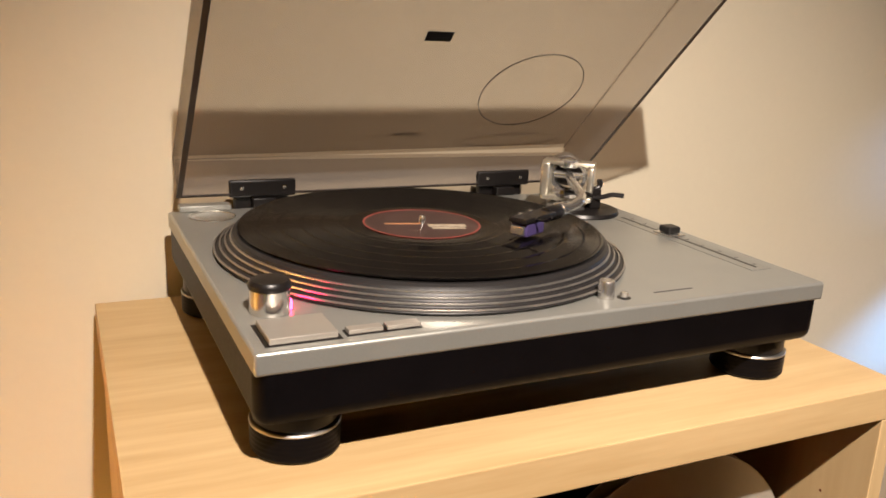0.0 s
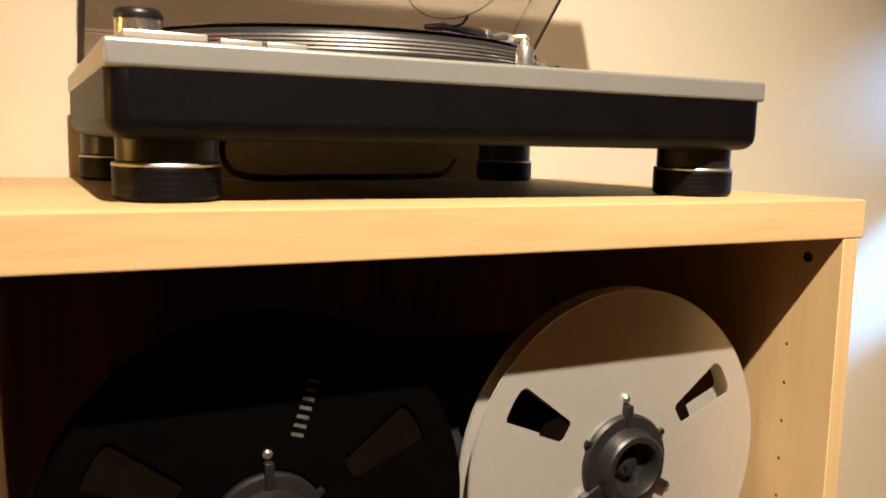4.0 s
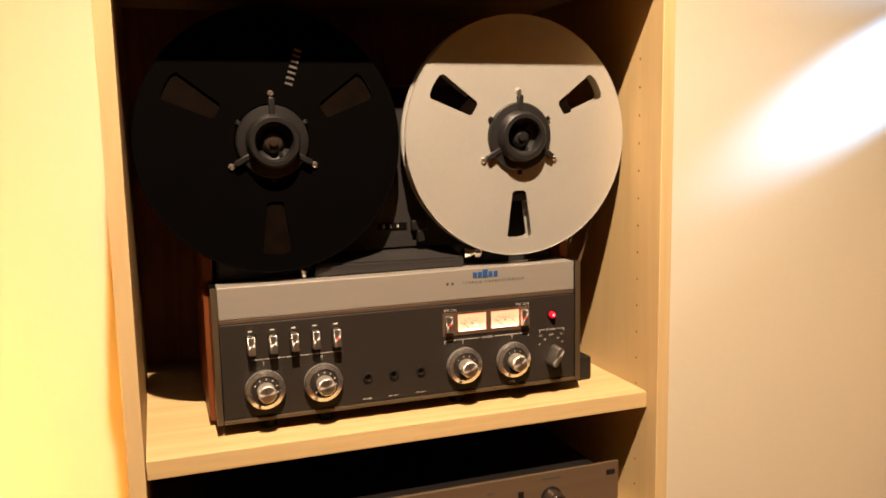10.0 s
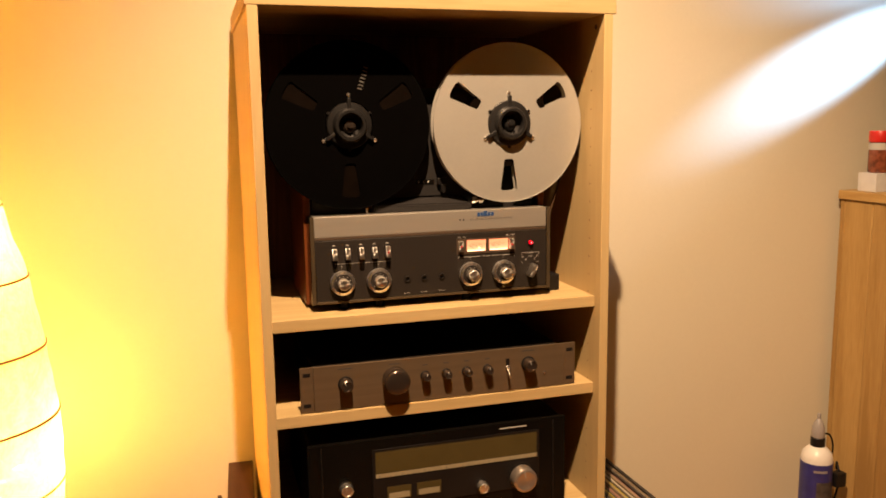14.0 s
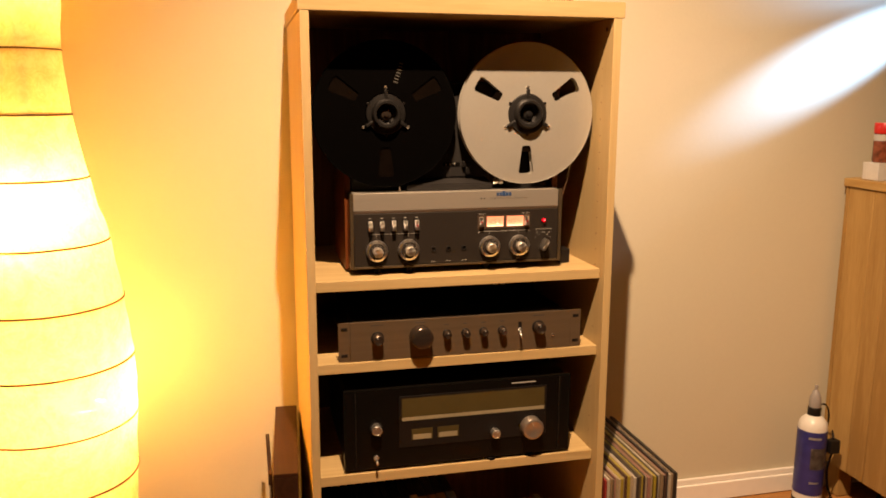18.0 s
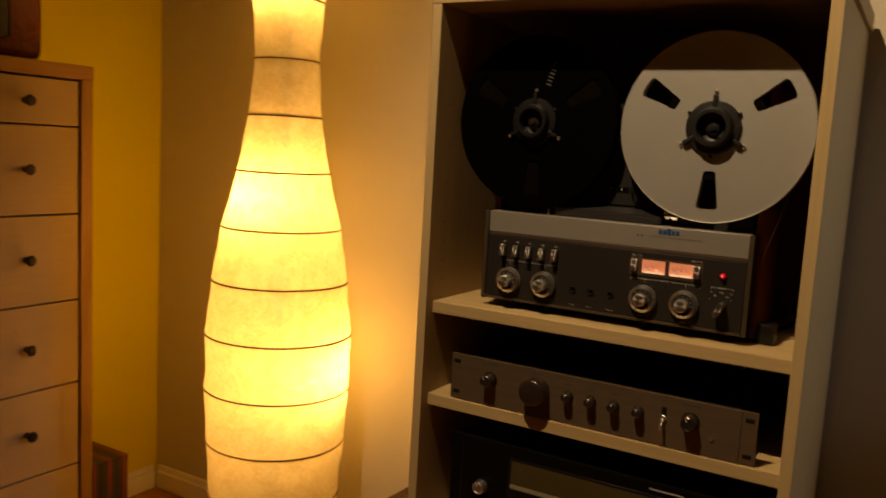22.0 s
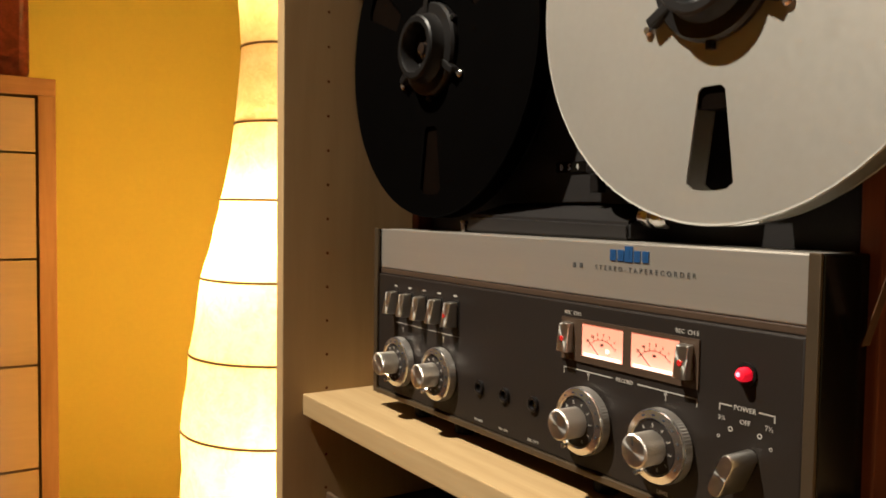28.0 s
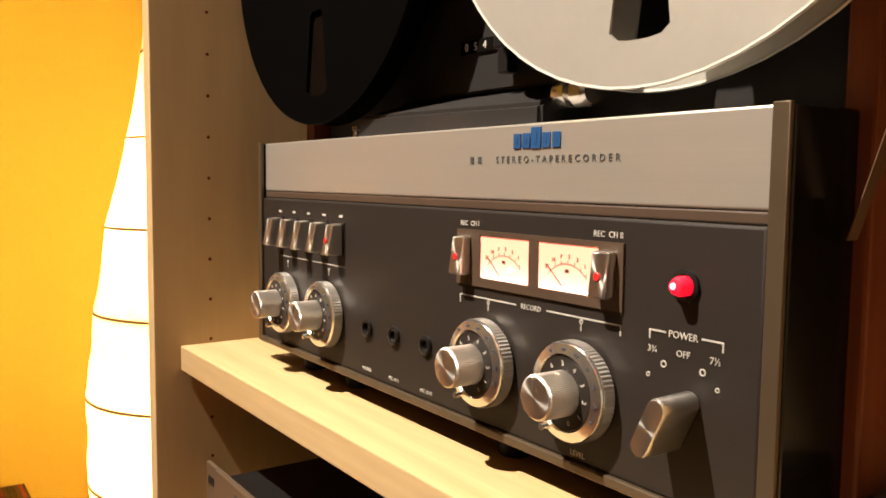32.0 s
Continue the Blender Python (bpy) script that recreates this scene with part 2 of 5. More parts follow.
floor_wood = wood("floor_oak", (0.42, 0.20, 0.07), (0.28, 0.12, 0.04), 0, 0.35)
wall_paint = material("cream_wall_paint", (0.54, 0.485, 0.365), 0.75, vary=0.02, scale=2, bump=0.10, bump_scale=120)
yellow_paint = material("yellow_wall_paint", (0.70, 0.575, 0.055), 0.7, vary=0.03, scale=2, bump=0.10, bump_scale=120)
white_gloss = material("white_gloss_paint", (0.80, 0.76, 0.70), 0.3, vary=0.03, scale=5, bump=0.05)
# unseen far walls: brownish tone holds back the light they bounce
bounce_paint = material("tan_bounce_wall_paint", (0.34, 0.24, 0.14), 0.8, vary=0.05, scale=2, bump=0.1, bump_scale=90)
dark_back = wood("dark_back_panel", (0.26, 0.12, 0.065), (0.18, 0.08, 0.042), 2, 0.5)
# ceiling out of view: its warm tone sets the bounced fill
ceiling_paint = material("warm_bounce_ceiling_paint", (0.60, 0.54, 0.45), 0.85, vary=0.02, scale=2, bump=0.1, bump_scale=90)
drawer_paint = material("cream_drawer_front", (0.46, 0.33, 0.19), 0.75, spec=0.15, vary=0.05, scale=3, stretch=(1, 0.3, 3))
plate_silver = material("silver_grey_plate", (0.30, 0.30, 0.275), 0.34, 0.55, vary=0.03, scale=30, bump=0.05, bump_scale=500)
bright_edge = material("polished_edge", (0.82, 0.80, 0.74), 0.2, 1.0, vary=0.02)
brushed = material("brushed_aluminium", (0.51, 0.475, 0.42), 0.36, 0.70, vary=0.025, scale=6, bump=0.025, bump_scale=90, stretch=(0.15, 6, 14))
reel_alu = material("satin_reel_aluminium", (0.555, 0.54, 0.49), 0.40, 0.66, vary=0.03, scale=12, bump=0.03, bump_scale=200)
steel = material("turned_steel", (0.72, 0.70, 0.66), 0.24, 0.93, vary=0.04, scale=40)
chrome = material("chrome", (0.80, 0.78, 0.74), 0.18, 0.95, vary=0.02, scale=20)
knurled = material("knurled_aluminium", (0.66, 0.63, 0.58), 0.34, 0.85, vary=0.05, scale=60)
rubber = material("black_rubber", (0.0028, 0.0022, 0.0026), 0.45, spec=0.09, vary=0.2, scale=30, bump=0.02, bump_scale=300)
plastic = material("black_plastic", (0.009, 0.0078, 0.0075), 0.35, spec=0.3, vary=0.15, scale=25, bump=0.05, bump_scale=300)
deck_grey = material("dark_grey_deck", (0.015, 0.014, 0.014), 0.42, spec=0.3, vary=0.06, scale=20, bump=0.05, bump_scale=400)
deck_plate = material("grey_deck_plate", (0.018, 0.0165, 0.0160), 0.42, spec=0.3, vary=0.06, scale=20, bump=0.05, bump_scale=400)
panel_grey = material("charcoal_panel", (0.0172, 0.0132, 0.0107), 0.5, spec=0.3, vary=0.06, scale=14, bump=0.04, bump_scale=500)
hub_grey = material("grey_hub_plastic", (0.0095, 0.0088, 0.0085), 0.4, vary=0.08, scale=40)
hub_black = material("black_hub_plastic", (0.0085, 0.0078, 0.0075), 0.42, spec=0.25, vary=0.1, scale=40)
groove_brown = material("brown_groove_paint", (0.060, 0.038, 0.024), 0.45, vary=0.08, scale=20)
black_reel = material("black_anodised_flange", (0.0010, 0.0008, 0.0007), 0.7, spec=0.015, vary=0.1, scale=15)
# glossy, paler copy of the tape: the light it catches is in the colour
tape_lit = material("lit_tape_strand", (0.11, 0.062, 0.035), 0.25, spec=0.6, vary=0.1)
tape_brown = material("brown_tape_pack", (0.0040, 0.0023, 0.0014), 0.5, spec=0.03, vary=0.2, scale=50, stretch=(1, 12, 1))
bronze = material("bronze_front_panel", (0.22, 0.155, 0.098), 0.38, 0.68, vary=0.05, scale=8, bump=0.04, bump_scale=100, stretch=(0.15, 6, 14))
trim_bronze = material("dark_bronze_trim", (0.11, 0.08, 0.048), 0.4, 0.6, vary=0.08, scale=20)
dark_knob = material("dark_turned_knob", (0.10, 0.075, 0.06), 0.22, 0.8, vary=0.08, scale=40)
black_face = material("black_glass_face", (0.004, 0.0035, 0.003), 0.2, spec=0.25, vary=0.1, scale=8)
dial_glass = material("unlit_dial", (0.058, 0.043, 0.014), 0.4, vary=0.1, scale=10)
dial_scale = material("pale_dial_scale", (0.26, 0.22, 0.14), 0.4, vary=0.05, scale=30)
vinyl = material("black_vinyl", (0.0022, 0.0019, 0.0021), 0.14, spec=0.24, vary=0.15, scale=8)
white_print = material("white_print", (0.42, 0.40, 0.36), 0.5, vary=0.03)
black_print = material("black_print", (0.05, 0.05, 0.05), 0.5, vary=0.03)
blue_print = material("blue_print", (0.016, 0.060, 0.17), 0.4, vary=0.05)
red_paint = material("red_dot_paint", (0.55, 0.02, 0.015), 0.35, vary=0.05)
wire_brown = material("rib_wire", (0.20, 0.12, 0.05), 0.6, vary=0.1)
smoked = clear("smoked_acrylic", (0.86, 0.83, 0.80), 0.80)
meter_lit = lit_card("lit_meter_face", (1.0, 0.21, 0.11), (1.0, 0.44, 0.31))
meter_hot = glowing("meter_bulb", (1.0, 0.74, 0.48), 3.0)
spun = spun_metal("spun_aluminium", (0.74, 0.72, 0.67), 0.30)
strobe_metal = material("dull_strobe_metal", (0.45, 0.43, 0.40), 0.35, 0.9, vary=0.1, scale=60)
red_led = glowing("red_indicator", (0.9, 0.003, 0.02), 0.8)
led_core = glowing("red_indicator_core", (1.0, 0.30, 0.36), 2.0)
strobe_glow = glowing("red_strobe_window", (1.0, 0.02, 0.08), 45.0)
rice_paper = paper("rice_paper")

# ---- mesh helpers ----


def thing(name, m, label, category, group="", kind=""):
    ob = new(name)
    ob.matrix_world = m
    return tagged(ob, label, category, group, kind)


def part(name, bm, material, parent=None, label="", m=None):
    """Links a bmesh as one mesh object under a thing or a part."""
    if m is not None:
        bm.transform(m)
    bmesh.ops.recalc_face_normals(bm, faces=bm.faces)
    me = bpy.data.meshes.new(name)
    bm.to_mesh(me)
    bm.free()
    rounded = [f.use_smooth for f in me.polygons]
    me.set_sharp_from_angle(angle=radians(32))
    me.polygons.foreach_set("use_smooth", rounded)
    me.materials.append(material)
    ob = new(name, me)
    ob.parent = parent
    return tagged(ob, label)


def box(x0, x1, y0, y1, z0, z1, bevel=0.0, bm=None, segments=2):
    into = bm or bmesh.new()
    b = bmesh.new()
    bmesh.ops.create_cube(b, size=1, matrix=Matrix.Translation(((x0 + x1) / 2, (y0 + y1) / 2, (z0 + z1) / 2)) @ Matrix.Diagonal((x1 - x0, y1 - y0, z1 - z0, 1)))
    if bevel:
        eased = set(bmesh.ops.bevel(b, geom=b.edges[:], offset=bevel, segments=segments, affect="EDGES", profile=0.5)["faces"])
        for f in b.faces:
            f.smooth = f in eased and f.calc_area() < 12 * bevel * max(x1 - x0, y1 - y0, z1 - z0)
    me = bpy.data.meshes.new("scratch")
    b.to_mesh(me)
    b.free()
    into.from_mesh(me)
    bpy.data.meshes.remove(me)
    return into


def lathe(profile, steps=48, m=None, bm=None, closed=True):
    """A profile of (radius, height) turned about z."""
    bm = bm or bmesh.new()
    rings = []
    for r, z in profile:
        if r < 1e-6:
            v = bm.verts.new((m or Matrix()) @ Vector((0, 0, z)))
            rings.append([v] * steps)
        else:
            rings.append([bm.verts.new((m or Matrix()) @ Vector((r * math.cos(2 * math.pi * n / steps), r * math.sin(2 * math.pi * n / steps), z))) for n in range(steps)])
    for a, b in zip(rings, rings[1:]):
        for n in range(steps):
            k = (n + 1) % steps
            corners = [a[n], a[k], b[k], b[n]]
            corners = [v for i, v in enumerate(corners) if v not in corners[:i]]
            if len(corners) > 2:
                bm.faces.new(corners).smooth = True
    return bm


def rod(r, h, bevel=0.001, steps=32, m=None, bm=None):
    """A solid round bar along z from 0 to h, with eased rims."""
    return lathe([(0, 0), (r - bevel, 0), (r, bevel), (r, h - bevel), (r - bevel, h), (0, h)], steps, m, bm)


def tube(points, r, steps=10, bm=None):
    """A round bar swept along points."""
    bm = bm or bmesh.new()
    points = [Vector(p) for p in points]
    rings, side = [], None
    for n, p in enumerate(points):
        way = (points[min(n + 1, len(points) - 1)] - points[max(n - 1, 0)]).normalized()
        side = (side - way * side.dot(way)).normalized() if side else way.orthogonal().normalized()
        up = way.cross(side)
        rings.append([bm.verts.new(p + r * (math.cos(a) * side + math.sin(a) * up)) for a in (2 * math.pi * k / steps for k in range(steps))])
    for a, b in zip(rings, rings[1:]):
        for k in range(steps):
            bm.faces.new((a[k], a[(k + 1) % steps], b[(k + 1) % steps], b[k])).smooth = True
    bm.faces.new(rings[0]), bm.faces.new(rings[-1])
    return bm


def curve_points(points, steps=8):
    """Points eased into a smooth line."""
    p = [Vector(q) for q in points]
    p = [2 * p[0] - p[1], *p, 2 * p[-1] - p[-2]]
    out = []
    for a, b, c, d in zip(p, p[1:], p[2:], p[3:]):
        for n in range(steps):
            t = n / steps
            out.append(0.5 * (2 * b + (c - a) * t + (2 * a - 5 * b + 4 * c - d) * t * t + (3 * b - a - 3 * c + d) * t ** 3))
    return out + [p[-2]]


def letters(text, size, m, material, parent, align="CENTER", name="lettering", spread=1.0):
    """Raised lettering in the built-in font, as a mesh."""
    data = bpy.data.curves.new(name, "FONT")
    data.body, data.size, data.align_x, data.extrude, data.resolution_u, data.space_character = text, size, align, 0.00012, 2, spread
    ob = bpy.data.objects.new(name, data)
    scene.collection.objects.link(ob)
    me = bpy.data.meshes.new_from_object(ob.evaluated_get(bpy.context.evaluated_depsgraph_get()))
    bpy.data.objects.remove(ob)
    me.transform(m)
    me.materials.clear()
    me.materials.append(material)
    made = new(name, me)
    made.parent = parent
    return made


FRONT = pose(0, 0, 0, 90, 0, 0)  # stands what lies in xy up to face -y
TO_FRONT = pose(0, 0, 0, 90, 0, 0)  # turns z to -y


def at(x, y, z, m=Matrix()):
    return Matrix.Translation((x, y, z)) @ m

# ---- room ----
WALL_Y, LEFT_X, RIGHT_X, BACK_Y, TOP_Z = 0.42, -1.12, 2.7, -3.2, 2.46


def shell(name, bm, material, label, category):
    return tagged(part(name, bm, material), label, category, kind="structure")


shell("floor", box(LEFT_X - 0.1, RIGHT_X + 0.1, BACK_Y - 0.1, WALL_Y + 0.1, -0.1, -0.002), floor_wood, "honey-coloured oak floor under the furniture", "floor")
shell("ceiling", box(LEFT_X - 0.1, RIGHT_X + 0.1, BACK_Y - 0.1, WALL_Y + 0.1, TOP_Z, TOP_Z + 0.1), ceiling_paint, "unseen ceiling, toned warm for the light it bounces", "ceiling")
shell("wall_north", box(LEFT_X - 0.1, RIGHT_X + 0.1, WALL_Y, WALL_Y + 0.1, -0.1, TOP_Z), wall_paint, "cream painted wall behind the shelf unit", "wall")
shell("wall_west", box(LEFT_X - 0.1, LEFT_X, BACK_Y - 0.1, WALL_Y, -0.1, TOP_Z), yellow_paint, "deep yellow painted wall beside the paper lamp", "wall")
# the two walls out of view, coloured to control the fill
shell("wall_east", box(RIGHT_X, RIGHT_X + 0.1, BACK_Y - 0.1, WALL_Y, -0.1, TOP_Z), bounce_paint, "unseen wall beyond the cabinet, toned to limit bounced light", "wall")
shell("wall_south", box(LEFT_X, RIGHT_X, BACK_Y - 0.1, BACK_Y, -0.1, TOP_Z), bounce_paint, "unseen wall across the room, toned to limit bounced light", "wall")
bm = box(LEFT_X + 0.017, RIGHT_X, WALL_Y - 0.015, WALL_Y - 0.0005, 0, 0.050, 0.002)
box(LEFT_X + 0.017, RIGHT_X, WALL_Y - 0.009, WALL_Y - 0.0005, 0.050, 0.067, 0.003, bm)
shell("baseboard", bm, white_gloss, "white gloss painted skirting board along the wall", "baseboard")
bm = box(LEFT_X + 0.0005, LEFT_X + 0.015, BACK_Y, WALL_Y - 0.016, 0, 0.050, 0.002)
box(LEFT_X + 0.0005, LEFT_X + 0.009, BACK_Y, WALL_Y - 0.016, 0.050, 0.067, 0.003, bm)
shell("baseboard_west", bm, white_gloss, "white gloss painted skirting board below the yellow wall", "baseboard")

spot = thing("ceiling_spotlight", pose(SPOT[0], SPOT[1], TOP_Z), "small white recessed ceiling spotlight, switched on", "spotlight")
part("rim", lathe([(0.032, -0.001), (0.046, -0.001), (0.046, -0.005), (0.036, -0.009), (0.032, -0.004), (0.032, -0.001)], 32), white_gloss, spot)

# ---- shelf unit ----
CASE_W, CASE_D, CASE_H, SIDE = 0.60, 0.40, 1.265, 0.0195
case = thing("shelf_unit", pose(0, 0, 0), "tall open shelf unit in pale oak veneer, holding hi-fi equipment", "shelf")
part("top_board", box(0, CASE_W, 0, CASE_D, CASE_H - 0.029, CASE_H, 0.0012), oak_x, case)
for name, x in (("side_panel", SIDE - 0.0157), ("side_panel", CASE_W - SIDE - 0.0018)):
    part(name, box(x, x + 0.0155, 0.0005, CASE_D, 0, CASE_H - 0.0292, 0.0008), oak_z, case)
part("back_panel", box(SIDE, CASE_W - SIDE - 0.002, CASE_D - 0.012, CASE_D - 0.004, 0.02, CASE_H - 0.0295), dark_back, case, "dark brown back panel")
SHELVES = {1: 0.759, 2: 0.601, 3: 0.374, 4: 0.085}
for n, z in SHELVES.items():
    part("shelf_board", box(SIDE + 0.0003, CASE_W - SIDE - 0.0021, {1: 0.0205, 2: 0.021, 3: 0.026, 4: 0.004}[n], CASE_D - 0.0125, z - 0.0195, z, 0.001), oak_x, case)
part("plinth", box(SIDE + 0.0003, CASE_W - SIDE - 0.0021, 0.03, 0.048, 0.0, 0.065), oak_x, case)
pin_mesh = None
for x, turn in ((SIDE - 0.0002, 90), (CASE_W - SIDE - 0.0018, -90)):
    for y in (0.045, CASE_D - 0.06):
        for n in range(32):
            z = 0.154 + n * 0.032
            if pin_mesh is None:
                hole = part("shelf_pin_hole", lathe([(0.0014, 0.00015), (0.0010, 0.00022), (0, 0.00022)], 10), mahogany, case)
                pin_mesh = hole.data
            else:
                hole = new("shelf_pin_hole", pin_mesh)
                hole.parent = case
            hole.matrix_local = pose(x, y, z, 0, turn, 0)
part("fitting_hole", rod(0.0042, 0.0003, 0.0001, 20, at(CASE_W - SIDE - 0.0019, 0.031, 1.2185, pose(0, 0, 0, 0, -90, 0))), plastic, case, "dark fitting hole")

# ---- record player ----
TURNTABLE = pose(0.0715, 0.0285, CASE_H, 0.8, -0.2, 0.6) @ Matrix.Diagonal((0.993, 1.0, 0.948, 1))
rp = thing("record_player", TURNTABLE, "silver record player with an open smoked lid, on the shelf unit", "turntable")
part("top_plate", box(0, 0.4550, 0, 0.358, 0.0725, 0.088, 0.0024, segments=4), plate_silver, rp)
part("plinth_base", box(0.0008, 0.4545, 0.0008, 0.3572, 0.0352, 0.0838, 0.011, segments=4), rubber, rp, "black rubber base with rounded lower edges")
FOOT = [(0, 0), (0.026, 0), (0.0285, 0.0015)]
for n in range(5):
    FOOT += [(0.0295, 0.003 + n * 0.0034), (0.0295, 0.0048 + n * 0.0034), (0.0293, 0.0054 + n * 0.0034)]
FOOT += [(0.029, 0.0205), (0.0, 0.0205)]
for x, y in ((0.0355, 0.0425), (0.426, 0.0400), (0.034, 0.320), (0.426, 0.320)):
    drop = 0.0147 * y + 0.0037 * x  # each foot is screwed out to level the plinth
    foot = part("foot", lathe(FOOT, 40, at(x, y, 0.0005 - drop)), rubber, rp, "black ribbed damping foot")
    part("foot_ring", lathe([(0.0, 0.0206), (0.0296, 0.0206), (0.0298, 0.0216), (0.0292, 0.0226), (0, 0.0226)], 40, at(x, y, -drop)), strobe_metal, foot, "thin chrome ring")
    part("foot_neck", rod(0.0275, 0.0165 + drop, 0.001, 32, at(x, y, 0.0227 - drop)), plastic, foot)
PX, PY = 0.183, 0.182
platter = part("platter", lathe([(0, 0.089), (0.1655, 0.089), (0.1665, 0.0905), (0.1655, 0.092), (0.1635, 0.0932), (0.1622, 0.0932), (0.1612, 0.0945), (0.1595, 0.0962), (0.1582, 0.0962), (0.1573, 0.0975), (0.1560, 0.0992), (0.1549, 0.0992), (0.1541, 0.1004), (0.1530, 0.1018), (0.152, 0.1045), (0.1495, 0.1062), (0, 0.1062)], 96, at(PX, PY, 0) @ Matrix.Diagonal((1.02, 1.02, 1, 1))), deck_grey, rp, "dark platter with a rim of strobe rings")
for r, z in ((0.1662, 0.0922), (0.1618, 0.0951), (0.1577, 0.0981), (0.1537, 0.1012)):
    part("strobe_ring", lathe([(r - 0.0004, z - 0.0006), (r + 0.0005, z - 0.0004), (r + 0.0003, z + 0.0007), (r - 0.0008, z + 0.0008), (r - 0.0004, z - 0.0006)], 96, at(PX, PY, 0) @ Matrix.Diagonal((1.02, 1.02, 1, 1))), strobe_metal, platter, "dull silver strobe ring")
part("slipmat", rod(0.1475, 0.0012, 0.0003, 72, at(PX, PY, 0.1063)), plastic, rp)
part("spindle", lathe([(0, 0.107), (0.0033, 0.107), (0.0033, 0.114), (0.0022, 0.1165), (0, 0.117)], 16, at(PX, PY, 0)), chrome, rp)
strobe = part("strobe_tower", lathe([(0, 0.0882), (0.0127, 0.0882), (0.0130, 0.0886), (0.0130, 0.105), (0, 0.105)], 40, at(0.0250, 0.0655, 0)), chrome, rp, "bright turned metal strobe tower")
part("power_knob", lathe([(0, 0.1052), (0.0134, 0.1052), (0.0139, 0.107), (0.0134, 0.1095), (0.0120, 0.1112), (0.006, 0.1118), (0, 0.1119)], 40, at(0.0250, 0.0655, 0)), plastic, strobe, "black dished power knob")
part("strobe_window", box(0.0355, 0.0395, 0.0635, 0.0795, 0.0886, 0.0955, 0.0008), strobe_glow, strobe, "glowing red strobe window")
well = part("start_button_well", box(0.008, 0.055, 0.0075, 0.0445, 0.0878, 0.0884), plastic, rp)
part("start_button", box(0.0105, 0.0525, 0.0085, 0.0425, 0.0885, 0.0930, 0.0009), brushed, rp, "square brushed start button")
for x in (0.0595, 0.0845):
    part("speed_button_well", box(x - 0.0012, x + 0.0237, 0.0095, 0.0202, 0.0878, 0.0884), plastic, rp)
    part("speed_button", box(x, x + 0.0225, 0.0105, 0.0185, 0.0885, 0.0916, 0.0007), brushed, rp)
part("target_light", lathe([(0, 0.0882), (0.0062, 0.0882), (0.0062, 0.1005), (0.0055, 0.102), (0, 0.102)], 28, at(0.257, 0.022, 0)), steel, rp)
part("target_light_switch", rod(0.003, 0.004, 0.0005, 16, at(0.2705, 0.0185, 0.0882)), steel, rp)
part("target_light_recess", rod(0.0052, 0.0004, 0.0001, 24, at(0.2705, 0.0185, 0.0878)), plastic, rp)
part("pitch_scale", box(0.419, 0.441, 0.042, 0.235, 0.0878, 0.0885, 0.0002), material("pitch_plate", (0.28, 0.28, 0.255), 0.36, 0.55, vary=0.03), rp)
part("pitch_slot", box(0.4288, 0.4312, 0.048, 0.228, 0.0884, 0.0887), plastic, rp)
pitch = part("pitch_slider", box(0.4240, 0.4390, 0.151, 0.166, 0.0905, 0.0975, 0.002), hub_grey, rp, "grey ribbed pitch slider")
part("slider_skirt", box(0.4215, 0.4415, 0.147, 0.170, 0.0888, 0.0903, 0.0005), steel, pitch)
for n in range(9):
    y = 0.055 + n * 0.0205
    part("pitch_mark", box(0.4332, 0.4372, y, y + 0.0006, 0.0885, 0.0888), black_print, rp)
part("maker_mark", box(0.300, 0.336, 0.020, 0.0218, 0.0880, 0.0882), black_print, rp)
ring = part("adapter_recess", lathe([(0.0195, 0.0882), (0.0215, 0.0882), (0.0215, 0.0886), (0.0205, 0.0889), (0.0195, 0.0886), (0.0195, 0.0882)], 40, at(0.036, 0.330, 0)), bright_edge, rp)
part("adapter_floor", rod(0.0194, 0.0003, 0.0001, 40, at(0.036, 0.330, 0.0879)), steel, rp)
for x0 in (0.058, 0.330):
    hinge = part("hinge", box(x0, x0 + 0.066, 0.3585, 0.3645, 0.0985, 0.1165, 0.002), plastic, rp, "black hinge block with two screws")
    part("hinge_neck", box(x0 + 0.022, x0 + 0.044, 0.353, 0.3645, 0.0885, 0.098, 0.001), plastic, hinge)
    part("hinge_base", box(x0 + 0.006, x0 + 0.060, 0.3657, 0.374, 0.060, 0.10, 0.001), plastic, hinge)
    for dx in (0.012, 0.054):
        part("hinge_screw", rod(0.002, 0.0008, 0.0003, 12, at(x0 + dx, 0.3583, 0.108, TO_FRONT)), steel, hinge)
part("rear_ledge", box(0.010, 0.058, 0.350, 0.3645, 0.0884, 0.094, 0.001), plate_silver, rp)

# the tonearm on its black height ring
AX, AY = 0.386, 0.266
part("arm_height_ring", lathe([(0, 0.0883), (0.041, 0.0883), (0.0415, 0.0895), (0.040, 0.0925), (0.033, 0.0945), (0, 0.0945)], 56, at(AX + 0.016, AY, 0)), plastic, rp, "black tonearm height ring")
arm = part("arm_pillar", lathe([(0, 0.0946), (0.021, 0.0946), (0.021, 0.098), (0.014, 0.1005), (0.014, 0.105), (0.018, 0.107), (0.018, 0.111), (0, 0.111)], 36, at(AX, AY, 0)), steel, rp)
head = Vector((0.292, 0.143, 0.1240))
pivot = Vector((AX, AY, 0.129))
bend_at = Vector((0.326, 0.160, 0.1275))
way = (pivot - bend_at).normalized()
aim = Vector((0.894, 0.447, 0.0))
bend = curve_points([head, head + aim * 0.020, bend_at, bend_at + way * 0.030 + Vector((0.004, 0.0, 0.0005)), pivot - way * 0.030, pivot], 6)
tonearm = part("tonearm", tube(bend, 0.0047, 14), chrome, rp, "S-shaped polished metal tonearm")
